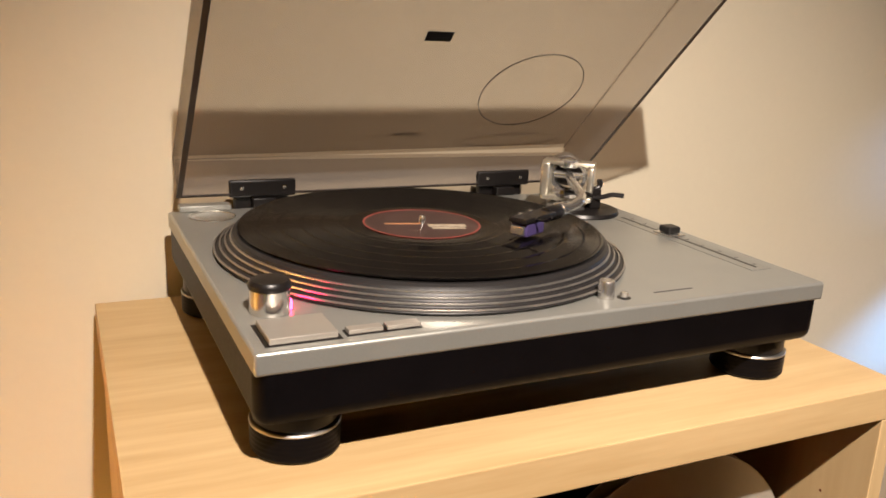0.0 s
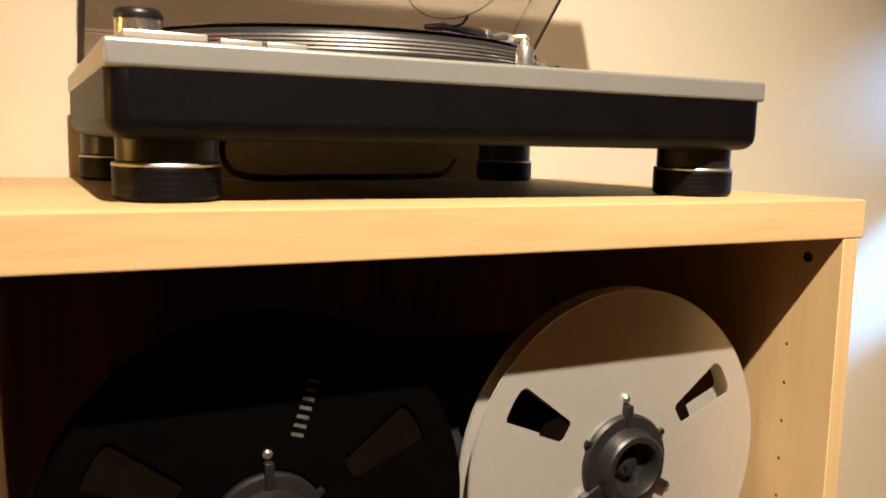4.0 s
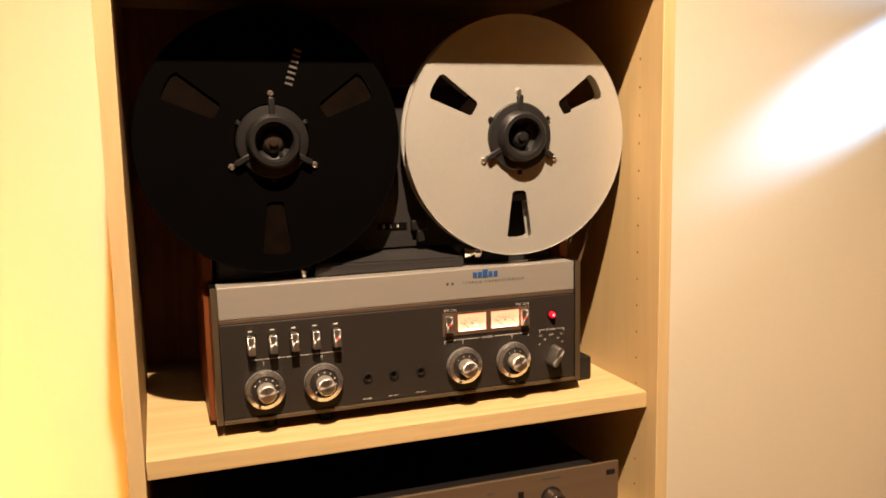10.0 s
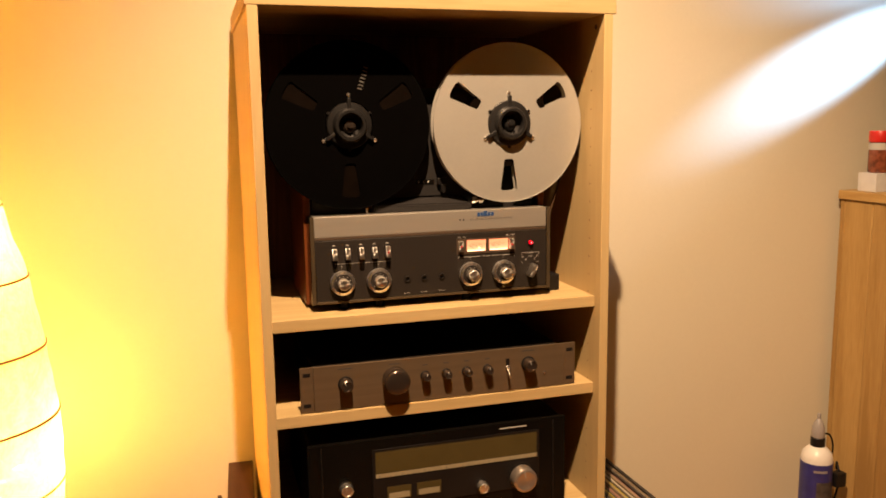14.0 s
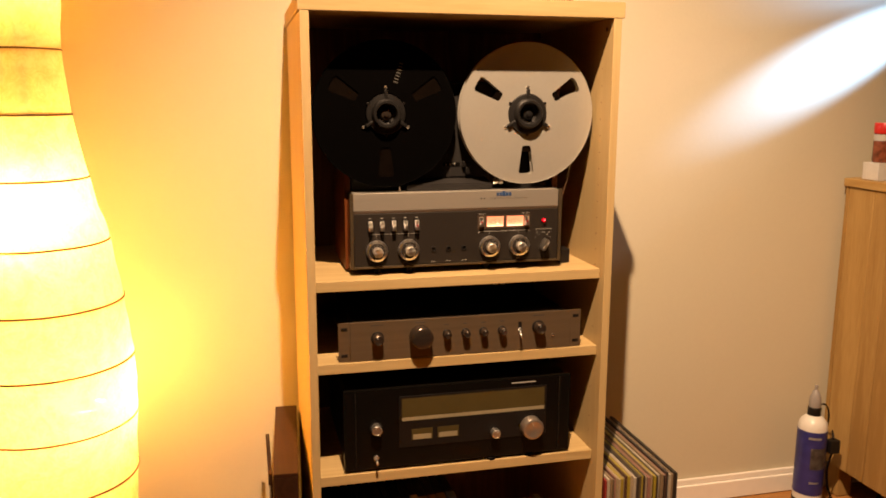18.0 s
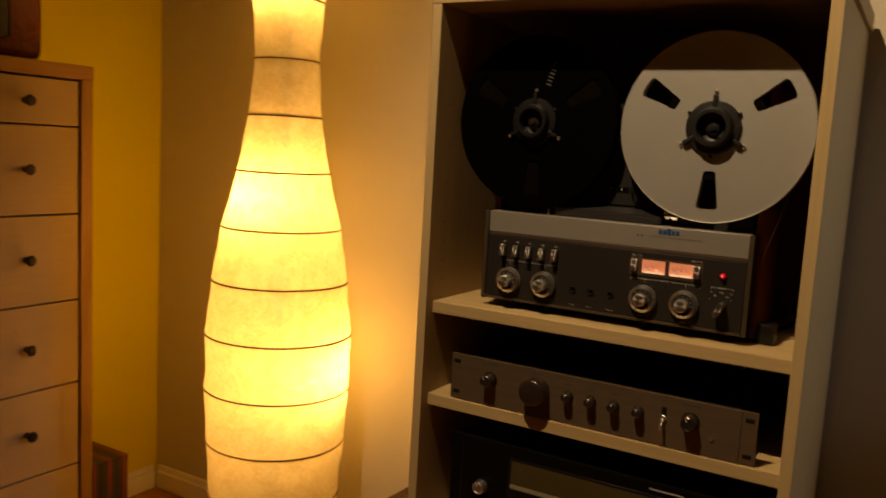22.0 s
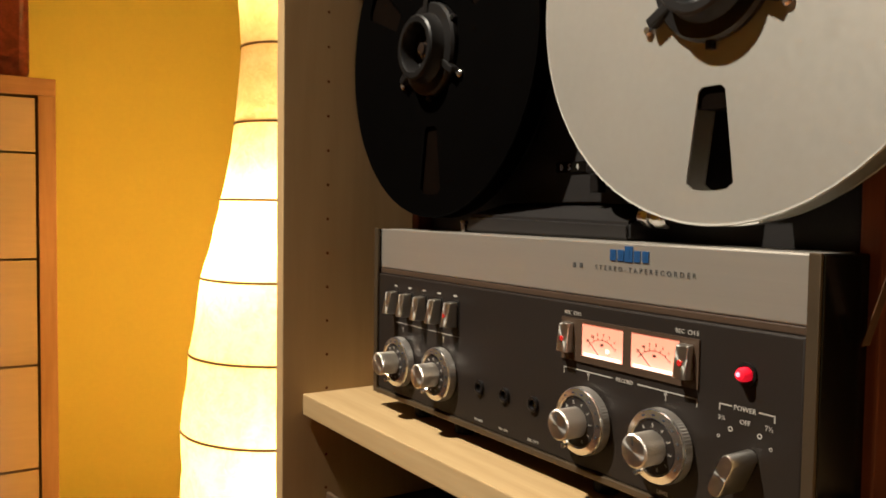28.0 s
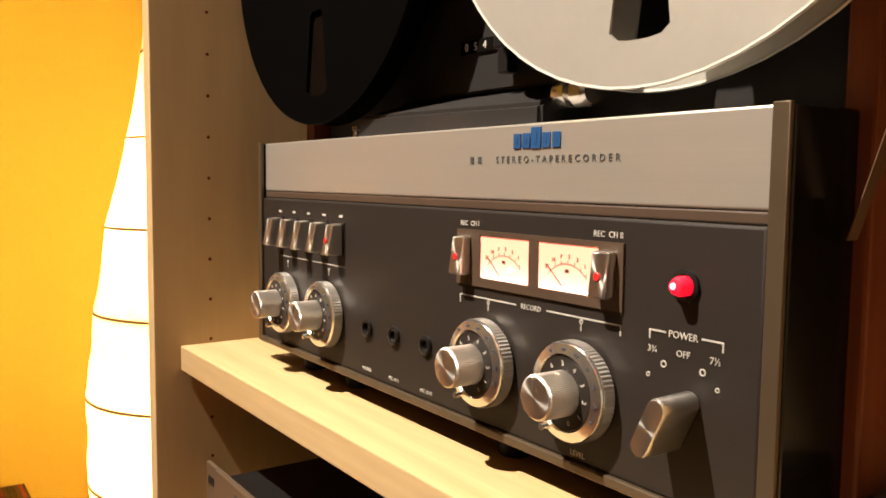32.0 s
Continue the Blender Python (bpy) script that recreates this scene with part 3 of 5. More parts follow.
axis = way.to_track_quat("Z", "Y").to_matrix().to_4x4()
part("counterweight", lathe([(0, 0), (0.014, 0), (0.0165, 0.002), (0.0165, 0.024), (0.014, 0.026), (0, 0.026)], 36, Matrix.Translation(pivot + way * 0.026) @ axis), steel, tonearm)
part("weight_dial", lathe([(0, 0), (0.016, 0), (0.016, 0.005), (0, 0.005)], 36, Matrix.Translation(pivot + way * 0.0205) @ axis), plastic, tonearm)
part("arm_tail", rod(0.004, 0.055, 0.001, 14, Matrix.Translation(pivot + way * 0.002) @ axis), steel, tonearm)
part("arm_collar", lathe([(0, 0), (0.0060, 0), (0.0066, 0.002), (0.0066, 0.018), (0.006, 0.020), (0, 0.020)], 24, Matrix.Translation(head - aim * 0.0205) @ aim.to_track_quat("Z", "Y").to_matrix().to_4x4()), plastic, tonearm)
part("collar_nut", lathe([(0, 0), (0.0068, 0), (0.0075, 0.001), (0.0075, 0.008), (0.0068, 0.009), (0, 0.009)], 24, Matrix.Translation(head) @ aim.to_track_quat("Z", "Y").to_matrix().to_4x4()), chrome, tonearm, "bright locking nut")
turn = math.degrees(math.atan2(aim.y, aim.x))
shell_m = Matrix.Translation(head - aim * 0.0190) @ pose(0, 0, 0, 0, 0, turn)
shell_part = part("headshell", box(-0.044, 0.003, -0.0085, 0.0085, -0.001, 0.0035, 0.0012), plastic, tonearm, "black headshell", m=shell_m)
part("finger_lift", tube(curve_points([(-0.030, -0.008, 0.002), (-0.032, -0.018, 0.003), (-0.036, -0.026, 0.008)], 4), 0.0011, 8), plastic, shell_part, m=shell_m)
part("cartridge", box(-0.041, -0.014, -0.0075, 0.0075, -0.0125, -0.0012, 0.0015), material("violet_cartridge", (0.055, 0.040, 0.12), 0.3, vary=0.08), shell_part, "dark violet cartridge", m=shell_m)
part("cartridge_face", box(-0.0445, -0.0412, -0.006, 0.006, -0.0105, -0.003, 0.0008), steel, shell_part, m=shell_m)
for dx in (-0.018, -0.034):
    part("cartridge_screw", rod(0.0016, 0.0025, 0.0003, 10, shell_m @ at(dx, 0.0045, 0.0035)), steel, shell_part)
gim = Matrix.Translation((pivot.x, pivot.y, -0.010)) @ pose(0, 0, 0, 0, 0, -42)
bm = box(-0.027, -0.018, -0.016, 0.016, 0.117, 0.153, 0.002)
box(0.020, 0.026, -0.012, 0.012, 0.117, 0.150, 0.002, bm)
box(-0.026, 0.026, -0.016, 0.016, 0.113, 0.119, 0.002, bm)
box(-0.027, 0.026, -0.010, 0.010, 0.1505, 0.1545, 0.0015, bm)
part("gimbal_frame", bm, material("satin_cast_metal", (0.62, 0.58, 0.48), 0.3, 0.85, vary=0.05), rp, "pale cast gimbal frame", m=gim)
part("gimbal_ring", lathe([(0.015, -0.006), (0.019, -0.006), (0.019, 0.006), (0.015, 0.006), (0.015, -0.006)], 36, gim @ at(0, 0, 0.139, FRONT)), chrome, rp)
part("gimbal_cap", lathe([(0, 0.148), (0.010, 0.148), (0.011, 0.150), (0.011, 0.154), (0.009, 0.156), (0, 0.156)], 32, at(AX, AY, -0.010)), steel, rp)
part("gimbal_screw", rod(0.004, 0.05, 0.0008, 16, gim @ at(-0.028, 0, 0.139, pose(0, 0, 0, 0, 90, 0))), chrome, rp)
part("arm_rest", box(-0.006, 0.006, -0.004, 0.004, 0.0946, 0.116, 0.001), plastic, rp, m=at(0.409, 0.251, 0))
part("arm_rest_clip", tube(curve_points([(0.404, 0.252, 0.126), (0.405, 0.252, 0.118), (0.409, 0.251, 0.116), (0.414, 0.250, 0.119), (0.413, 0.250, 0.126)], 5), 0.0026, 10), plastic, rp)
part("cue_lever", tube(curve_points([(0.398, 0.256, 0.106), (0.412, 0.244, 0.108), (0.420, 0.236, 0.112), (0.429, 0.228, 0.112)], 6), 0.0026, 10), plastic, rp, "black cueing lever")
part("lift_arm", tube(curve_points([(0.400, 0.244, 0.110), (0.386, 0.236, 0.115), (0.366, 0.243, 0.116)], 5), 0.0024, 10), plastic, rp)

# the smoked lid, hinged along the back and standing open


def lid_box(x0, x1, d0, d1, w0, w1, bevel=0.0):
    """A block given by its width, its distance from the hinge and its height over the rim."""
    bm = box(x0, x1, -d1, -d0, w0, w1, bevel)
    bm.transform(at(0.0095, 0.361, 0.101) @ pose(0, 0, 0, -46.2, 0, 0))
    return bm


lid = part("lid", lid_box(0.001, 0.452, 0.0, 0.358, 0.0452, 0.048), smoked, rp, "clear smoked acrylic lid standing open")
for x0, x1, d0, d1 in ((0.001, 0.0038, 0.003, 0.355), (0.4492, 0.452, 0.003, 0.355), (0.001, 0.452, 0.0, 0.0028), (0.001, 0.452, 0.3552, 0.358)):
    part("lid_wall", lid_box(x0, x1, d0, d1, 0.0008, 0.045), smoked, lid)
edge_dark = clear("smoked_acrylic_edge", (0.25, 0.21, 0.19), 0.12)
for x0, x1, d0, d1 in ((-0.0012, 0.0042, 0.0, 0.358), (0.4490, 0.4522, 0.0, 0.358), (0.004, 0.449, -0.0002, 0.003), (0.004, 0.449, 0.355, 0.3582)):
    part("lid_rim", lid_box(x0, x1, d0, d1, -0.0006, 0.0006), edge_dark, lid, "dark polished rim of the lid")
m = at(0.0095, 0.361, 0.101) @ pose(0, 0, 0, -46.2, 0, 0)
part("lid_ring", lathe([(0.0575, 0.0444), (0.0583, 0.0444), (0.0583, 0.0451), (0.0575, 0.0451), (0.0575, 0.0444)], 64, m @ at(0.354, -0.112, 0)), plastic, lid, "thin dark ring on the lid")
part("lid_badge", box(0.207, 0.233, -0.195, -0.183, 0.0443, 0.0451), plastic, lid, "small black badge", m=m)

disc = thing("vinyl_record", TURNTABLE @ at(PX, PY, 0.1076), "black vinyl record with a red-ringed label on the platter", "record")
GROOVE = [(0, 0), (0.149, 0), (0.1508, 0.0006), (0.1508, 0.0013), (0.1495, 0.0018)]
r = 0.148
while r > 0.062:
    gap = 0.0009 if abs((r * 1000) % 17) > 1 else 0.0022
    GROOVE += [(r, 0.00175), (r - 0.0003, 0.0016)]
    r -= gap
GROOVE += [(0.060, 0.00175), (0.0505, 0.0017), (0, 0.0017)]
part("disc_body", lathe(GROOVE, 96), vinyl, disc)
label_part = part("record_label", lathe([(0, 0.0018), (0.0495, 0.0018), (0.0497, 0.0021), (0, 0.0021)], 64), material("dark_record_label", (0.045, 0.022, 0.020), 0.4, vary=0.2, scale=40), disc, "dark paper label")
part("label_ring", lathe([(0.0480, 0.0021), (0.0496, 0.0021), (0.0496, 0.0024), (0.0480, 0.0024), (0.0480, 0.0021)], 64), material("red_label_ring", (0.24, 0.05, 0.035), 0.4, vary=0.1), label_part, "red ring round the label")
for x0, x1, y0, y1, mt in ((-0.032, -0.002, -0.004, 0.0, "orange_print"), (0.004, 0.036, -0.012, -0.004, "cream_print"), (0.006, 0.034, -0.019, -0.014, "cream_print")):
    colour = (0.34, 0.16, 0.07) if mt[0] == "o" else (0.36, 0.30, 0.22)
    part("label_print", box(x0, x1, y0, y1, 0.0021, 0.0023), material(mt, colour, 0.5, vary=0.2, scale=200), label_part, m=pose(0, 0, 0, 0, 0, -14))

cable = thing("audio_cable", pose(0, 0, CASE_H), "thin black audio cable trailing below the record player", "cable")
part("cord", tube(curve_points([(0.20, 0.375, 0.048), (0.195, 0.36, 0.02), (0.21, 0.33, 0.004), (0.28, 0.31, 0.004), (0.36, 0.33, 0.004), (0.42, 0.36, 0.006), (0.45, 0.385, 0.02)], 8), 0.003, 10), rubber, cable)

# ---- tape recorder ----
SHELF1 = SHELVES[1]
tr = thing("tape_recorder", pose(0.2995, 0.058, SHELF1 + 0.007), "charcoal reel-to-reel tape recorder standing on the upper oak shelf", "tape recorder")
part("chassis", box(-0.1995, 0.1995, 0.0515, 0.2105, 0.008, 0.355, 0.004), deck_plate, tr, "grey deck plate")
for x0, x1 in ((-0.2096, -0.2030), (0.2030, 0.2096)):
    part("cheek", box(x0, x1, 0.0012, 0.0392, 0.004, 0.1490, 0.0012), black_face, tr, "black metal side cheek")
    part("case_side", box(x0 - 0.005 * (x0 < 0), x1 + 0.005 * (x0 > 0), 0.0396, 0.2145, -0.0015, 0.359, 0.0016), walnut_case, tr, "red-brown walnut case side")
    part("cheek_trim", box(x0 + 0.0002, x1 - 0.0002, -0.0012, 0.0010, 0.006, 0.1495, 0.0004), trim_bronze, tr)
front = part("front_panel", box(-0.2026, 0.2026, 0.0, 0.0510, 0.0105, 0.1105, 0.0012), panel_grey, tr, "charcoal control panel")
part("panel_groove", box(-0.2026, 0.2026, 0.0022, 0.050, 0.1107, 0.1152, 0.0008), groove_brown, tr)
part("top_strip", box(-0.2026, 0.2026, 0.0020, 0.039, 0.1154, 0.1490, 0.0010), brushed, tr, "brushed aluminium strip")
part("bottom_trim", box(-0.2026, 0.2026, -0.0022, 0.04, 0.0062, 0.0103, 0.0008), trim_bronze, tr)
part("belly", box(-0.1995, 0.1995, 0.014, 0.20, 0.0032, 0.0060), plastic, tr)
for x in (-0.155, -0.095, 0.060):
    part("foot", rod(0.0085, 0.0128, 0.001, 20, at(x, 0.019, -0.0068)), rubber, tr)
for x in (-0.15, 0.15):
    part("foot", rod(0.0085, 0.0128, 0.001, 20, at(x, 0.18, -0.0068)), rubber, tr)


def dial(x, z, angle):
    """A level control: a fixed ring with figures and a knurled knob standing on it."""
    m = at(x, 0, z, FRONT)
    ring = part("dial_ring", lathe([(0, 0.0005), (0.0194, 0.0005), (0.0200, 0.0012), (0.0202, 0.0070), (0.0197, 0.0082), (0.0158, 0.0098), (0.0150, 0.0086), (0, 0.0084)], 56, m), chrome, tr, "silver dial ring")
    part("dial_face", rod(0.0148, 0.0006, 0.0002, 48, m @ at(0, 0, 0.0085)), panel_grey, ring)
    for n, digit in enumerate("6543210") if x > 0 else ():
        a = radians(120 - n * 33 + angle)
        letters(digit, 0.0031, m @ at(0.0121 * math.cos(a), 0.0121 * math.sin(a), 0.0093) @ pose(0, 0, 0, 0, 0, math.degrees(a) - 90) @ at(0, -0.0012, 0), white_print, ring, name="dial_figure")
    for n in range(9) if x < 0 else ():
        a = radians(130 - n * 32 + angle)
        part("dial_figure", box(-0.0006, 0.0006, -0.0009, 0.0009, 0.0, 0.0002), white_print, ring, m=m @ at(0.0122 * math.cos(a), 0.0122 * math.sin(a), 0.0092) @ pose(0, 0, 0, 0, 0, math.degrees(a) - 90))
    for n in range(7):
        a = radians(110 - n * 24 + angle)
        part("ring_print", box(-0.0008, 0.0008, -0.0005, 0.0005, 0.0, 0.0002), black_print, ring, m=m @ at(0.0176 * math.cos(a), 0.0176 * math.sin(a), 0.0093) @ pose(0, 0, 0, 0, 0, math.degrees(a) - 90))
    bm = bmesh.new()
    rims = [[bm.verts.new((q * math.cos(math.pi * k / 72), q * math.sin(math.pi * k / 72), h)) for k in range(144) for q in (0.0202 + 0.00035 * (k % 2),)] for h in (0.0014, 0.0069)]
    for k in range(144):
        bm.faces.new((rims[0][k], rims[0][(k + 1) % 144], rims[1][(k + 1) % 144], rims[1][k]))
    part("ring_rim", bm, knurled, ring, "finely ribbed rim", m=m)
    bm = bmesh.new()
    steps, ridges = 144, []
    for z0 in (0.0090, 0.0232, 0.0240):
        ridges.append([bm.verts.new(((0.0089 + (0.0003 if k % 2 and z0 < 0.0236 else 0) - (0.0007 if z0 > 0.0236 else 0)) * math.cos(2 * math.pi * k / steps), (0.0089 + (0.0003 if k % 2 and z0 < 0.0236 else 0) - (0.0007 if z0 > 0.0236 else 0)) * math.sin(2 * math.pi * k / steps), z0)) for k in range(steps)])
    for a, b in zip(ridges, ridges[1:]):
        for k in range(steps):
            bm.faces.new((a[k], a[(k + 1) % steps], b[(k + 1) % steps], b[k]))
    bm.faces.new(ridges[-1])
    knob = part("knob", bm, knurled, ring, "ribbed aluminium knob", m=m)
    part("knob_cap", lathe([(0.0, 0.0244), (0.0074, 0.0244), (0.0081, 0.0242), (0.0081, 0.0238), (0.0, 0.0238)], 40, m), spun, ring)
    part("knob_mark", box(-0.0003, 0.0003, 0.003, 0.0074, 0.0244, 0.0246), black_print, ring, m=m @ pose(0, 0, 0, 0, 0, angle))
    pointer = lathe([(0.0014, 0.0), (0.0014, 0.0045), (0.0, 0.0045)], 12, m @ at(0.0174 * math.cos(radians(-120 + angle * 0.3)), 0.0174 * math.sin(radians(-120 + angle * 0.3)), 0.0088))
    part("dial_pointer", pointer, chrome, ring)
    bm = lathe([(0.0006, 0.0), (0.0010, 0.0), (0.0010, 0.0003), (0.0006, 0.0003), (0.0006, 0.0)], 14, at(0, 0.0278, 0))
    box(-0.0002, 0.0002, 0.0240, 0.0270, 0.0, 0.0003, 0, bm)
    part("dial_arrow", bm, white_print, front, m=at(x, 0, z, FRONT))


dial(-0.160, 0.0400, 20)
dial(-0.0990, 0.0405, -10)
dial(0.0612, 0.0405, 15)
dial(0.1215, 0.0405, 5)


def key(x, z, w, h, red=False, deep=0.8):
    """A slim bevelled metal key in a dark slot."""
    slot = part("key_slot", box(x - w / 2 - 0.0010, x + w / 2 + 0.0014, -0.0006, 0.0004, z - h / 2 - 0.0040, z + h / 2 + 0.0012), plastic, tr)
    bm = box(-w / 2, w / 2, -0.0118 * deep, 0, -h / 2, h / 2, 0.0009)
    for v in bm.verts:
        if v.co.y < -0.004 * deep:
            v.co.y += 0.0046 * deep * (v.co.z / h)
            v.co.z *= 0.96
    k = part("key", bm, spun, tr, "red-dotted chrome key" if red else "chrome key", m=at(x, -0.0008, z))
    if red:
        part("red_dot", rod(0.0017, 0.0006, 0.0002, 14, at(x, -0.0009 - 0.0119 * deep, z - 0.0005, FRONT)), red_paint, k)
    return k


for n in range(5):
    x = -0.1720 + n * 0.0222
    key(x, 0.0880, 0.0078, 0.0190, n == 4)
    part("key_legend", box(x - 0.0022, x + 0.0022, -0.0003, 0.0001, 0.1012, 0.1026), white_print, front)


def line(x0, x1, z0, z1, parent=front):
    return part("printed_line", box(x0, x1, -0.0003, 0.0001, z0, z1), white_print, parent)


for x0, x1 in ((-0.1715, -0.1275), (-0.1215, -0.0775)):
    line(x0, x1, 0.0712, 0.0717)
line(0.0392, 0.0810, 0.0695, 0.0701), line(0.1010, 0.1428, 0.0695, 0.0701), line(0.0392, 0.0398, 0.0658, 0.0695), line(0.1422, 0.1428, 0.0658, 0.0695)
line(0.1565, 0.1640, 0.0705, 0.0711), line(0.1795, 0.1885, 0.0705, 0.0711), line(0.1565, 0.1571, 0.0675, 0.0705), line(0.1879, 0.1885, 0.0675, 0.0705)


def print_on(text, size, x, z, mat=white_print, y=-0.0003, spread=1.0):
    return letters(text, size, at(x, y, z) @ FRONT, mat, front, spread=spread)


print_on("RECORD", 0.0033, 0.091, 0.0687)
print_on("POWER", 0.0037, 0.1717, 0.0694)
print_on("OFF", 0.0035, 0.1720, 0.0630)
print_on("3\u00be", 0.0035, 0.1583, 0.0628)
print_on("7\u00bd", 0.0035, 0.1855, 0.0630)
print_on("REC  CH I", 0.0034, 0.0465, 0.1030)
print_on("REC  CH II", 0.0034, 0.1350, 0.1030)
print_on("LEVEL", 0.0032, 0.1212, 0.0128)
print_on("STEREO-TAPERECORDER", 0.0042, 0.1005, 0.1322, black_print, 0.0018, 1.75)
for k in range(2):
    part("model_mark", box(0.0435 + k * 0.006, 0.0460 + k * 0.006, 0.0017, 0.0021, 0.1322, 0.1352), black_print, tr)
for text, x in (("PHONES", -0.0510), ("MIC CH I", -0.0215), ("MIC CH II", 0.0105)):
    print_on(text, 0.0026, x, 0.0142)
for x, z, r in ((0.1635, 0.0592, 0.0013), (0.1803, 0.0594, 0.0013), (0.1565, 0.0542, 0.0009), (0.1865, 0.0545, 0.0009)):
    part("power_mark", lathe([(r * 0.65, 0), (r, 0), (r, 0.0003), (r * 0.65, 0.0003), (r * 0.65, 0)], 16, at(x, 0, z, FRONT)), white_print, front)
# the maker's badge as plain blue blocks
for n, x in enumerate((0.0752, 0.0812, 0.0868, 0.0940, 0.1002)):
    w, z0, z1 = (0.0064, 0.1380, 0.1472) if n == 2 else (0.0050, 0.1383, 0.1448)
    bm = box(x, x + w, 0.0014, 0.0020, z0, z1, 0.0002)
    box(x + w * 0.36, x + w * 0.64, 0.0012, 0.0013, z0 + 0.0022, z1 - 0.0020, 0, bm)
    part("badge_block", bm, blue_print, tr, "blue badge block")
for x, z in ((-0.0500, 0.0392), (-0.0205, 0.0394), (0.0105, 0.0396)):
    jack = part("jack_socket", lathe([(0.0031, 0.0), (0.0052, 0.0), (0.0052, 0.0018), (0.0040, 0.0022), (0.0031, 0.0018), (0.0031, 0.0)], 24, at(x, 0, z, FRONT)), plastic, tr)
    part("jack_hole", rod(0.003, 0.0004, 0.0001, 20, at(x, 0, z, FRONT)), black_face, jack)
indicator = part("power_indicator", lathe([(0, 0.0), (0.0036, 0.0), (0.0036, 0.0040), (0.0026, 0.0062), (0, 0.0070)], 24, at(0.1722, 0, 0.0884, FRONT)), red_led, tr, "glowing red power lamp")
part("indicator_core", lathe([(0, 0.0060), (0.0014, 0.0060), (0.0012, 0.0070), (0, 0.0076)], 16, at(0.1718, 0, 0.0886, FRONT)), led_core, indicator, "bright core of the lamp")
part("indicator_collar", lathe([(0.0043, 0), (0.0058, 0), (0.0058, 0.0012), (0.0043, 0.0016), (0.0043, 0)], 24, at(0.1722, 0, 0.0884, FRONT)), plastic, indicator)
meter_ink = material("meter_ink", (0.10, 0.04, 0.025), 0.6)
# twin level meters behind a dark bezel
bm = box(0.0372, 0.1436, -0.0010, 0.0002, 0.0750, 0.0790)
for x0, x1, z0, z1 in ((0.0372, 0.1436, 0.0990, 0.1012), (0.0372, 0.0554, 0.0790, 0.0990), (0.0897, 0.0957, 0.0790, 0.0990), (0.1306, 0.1436, 0.0790, 0.0990)):
    box(x0, x1, -0.0010, 0.0002, z0, z1, 0, bm)
bezel = part("meter_bezel", bm, groove_brown, tr, "dark brown meter bezel")
for x0, x1 in ((0.0556, 0.0895), (0.0959, 0.1304)):
    face = part("meter_face", box(x0, x1, -0.0006, -0.0002, 0.0792, 0.0988), meter_lit, tr, "lit amber level meter")
    part("meter_glow", box(x0 + 0.002, x1 - 0.002, -0.0008, -0.0006, 0.0794, 0.0812), meter_hot, face)
    mid = (x0 + x1) / 2
    bm = bmesh.new()
    for n in range(28):
        a = radians(42 + n * 96 / 27)
        p = (mid + 0.0150 * math.cos(a), 0.0758 + 0.0150 * math.sin(a))
        box(p[0] - 0.0004, p[0] + 0.0004, -0.0008, -0.0007, p[1] - 0.00012, p[1] + 0.00012, 0, bm)
        if n % 4 == 1:
            q = (mid + 0.0158 * math.cos(a), 0.0758 + 0.0158 * math.sin(a))
            box(q[0] - 0.00012, q[0] + 0.00012, -0.0008, -0.0007, q[1] - 0.0006, q[1] + 0.0006, 0, bm)
    part("meter_scale", bm, meter_ink, face)
    for n, figure in enumerate(("20", "10", "7", "5", "3", "1")):
        a = radians(134 - n * 16)
        letters(figure, 0.0024, at(mid + 0.0174 * math.cos(a), -0.0007, 0.0758 + 0.0174 * math.sin(a)) @ FRONT, meter_ink, face, name="meter_figure")
    part("meter_mark", box(mid - 0.0012, mid + 0.0012, -0.0008, -0.0007, 0.0872, 0.0886), meter_ink, face)
    part("meter_needle", box(-0.0002, 0.0002, -0.0010, -0.0008, 0.003, 0.0145), meter_ink, face, m=at(mid, 0, 0.0790) @ pose(0, 0, 0, 0, -48, 0))
part("peak_lamp", rod(0.0013, 0.0006, 0.0002, 16, at(0.0775, -0.0008, 0.0846, FRONT)), meter_hot, face, "white-hot bulb of the meter")
key(0.0440, 0.0890, 0.0088, 0.0185, True, 0.5)
key(0.1360, 0.0888, 0.0088, 0.0185, True, 0.5)
# power selector: a rounded bar handle
bm = bmesh.new()
outline = [(0.0042 * math.cos(radians(a)), 0.0080 + 0.0042 * math.sin(radians(a))) for a in range(0, 181, 15)] + [(0.0042 * math.cos(radians(a)), -0.0080 + 0.0042 * math.sin(radians(a))) for a in range(180, 361, 15)]
low = [bm.verts.new((x, y, 0.0)) for x, y in outline]
mid_ring = [bm.verts.new((x * 0.97, y * 0.985, 0.0165)) for x, y in outline]
top = [bm.verts.new((x * 0.85, y * 0.93, 0.0180)) for x, y in outline]
for a, b in ((low, mid_ring), (mid_ring, top)):
    for k in range(len(a)):
        bm.faces.new((a[k], a[(k + 1) % len(a)], b[(k + 1) % len(a)], b[k])).smooth = True
bm.faces.new(top)
part("power_selector", bm, spun, tr, "polished bar-shaped power selector", m=at(0.1722, -0.0005, 0.0405, FRONT) @ pose(0, 0, 0, 0, 0, -25))
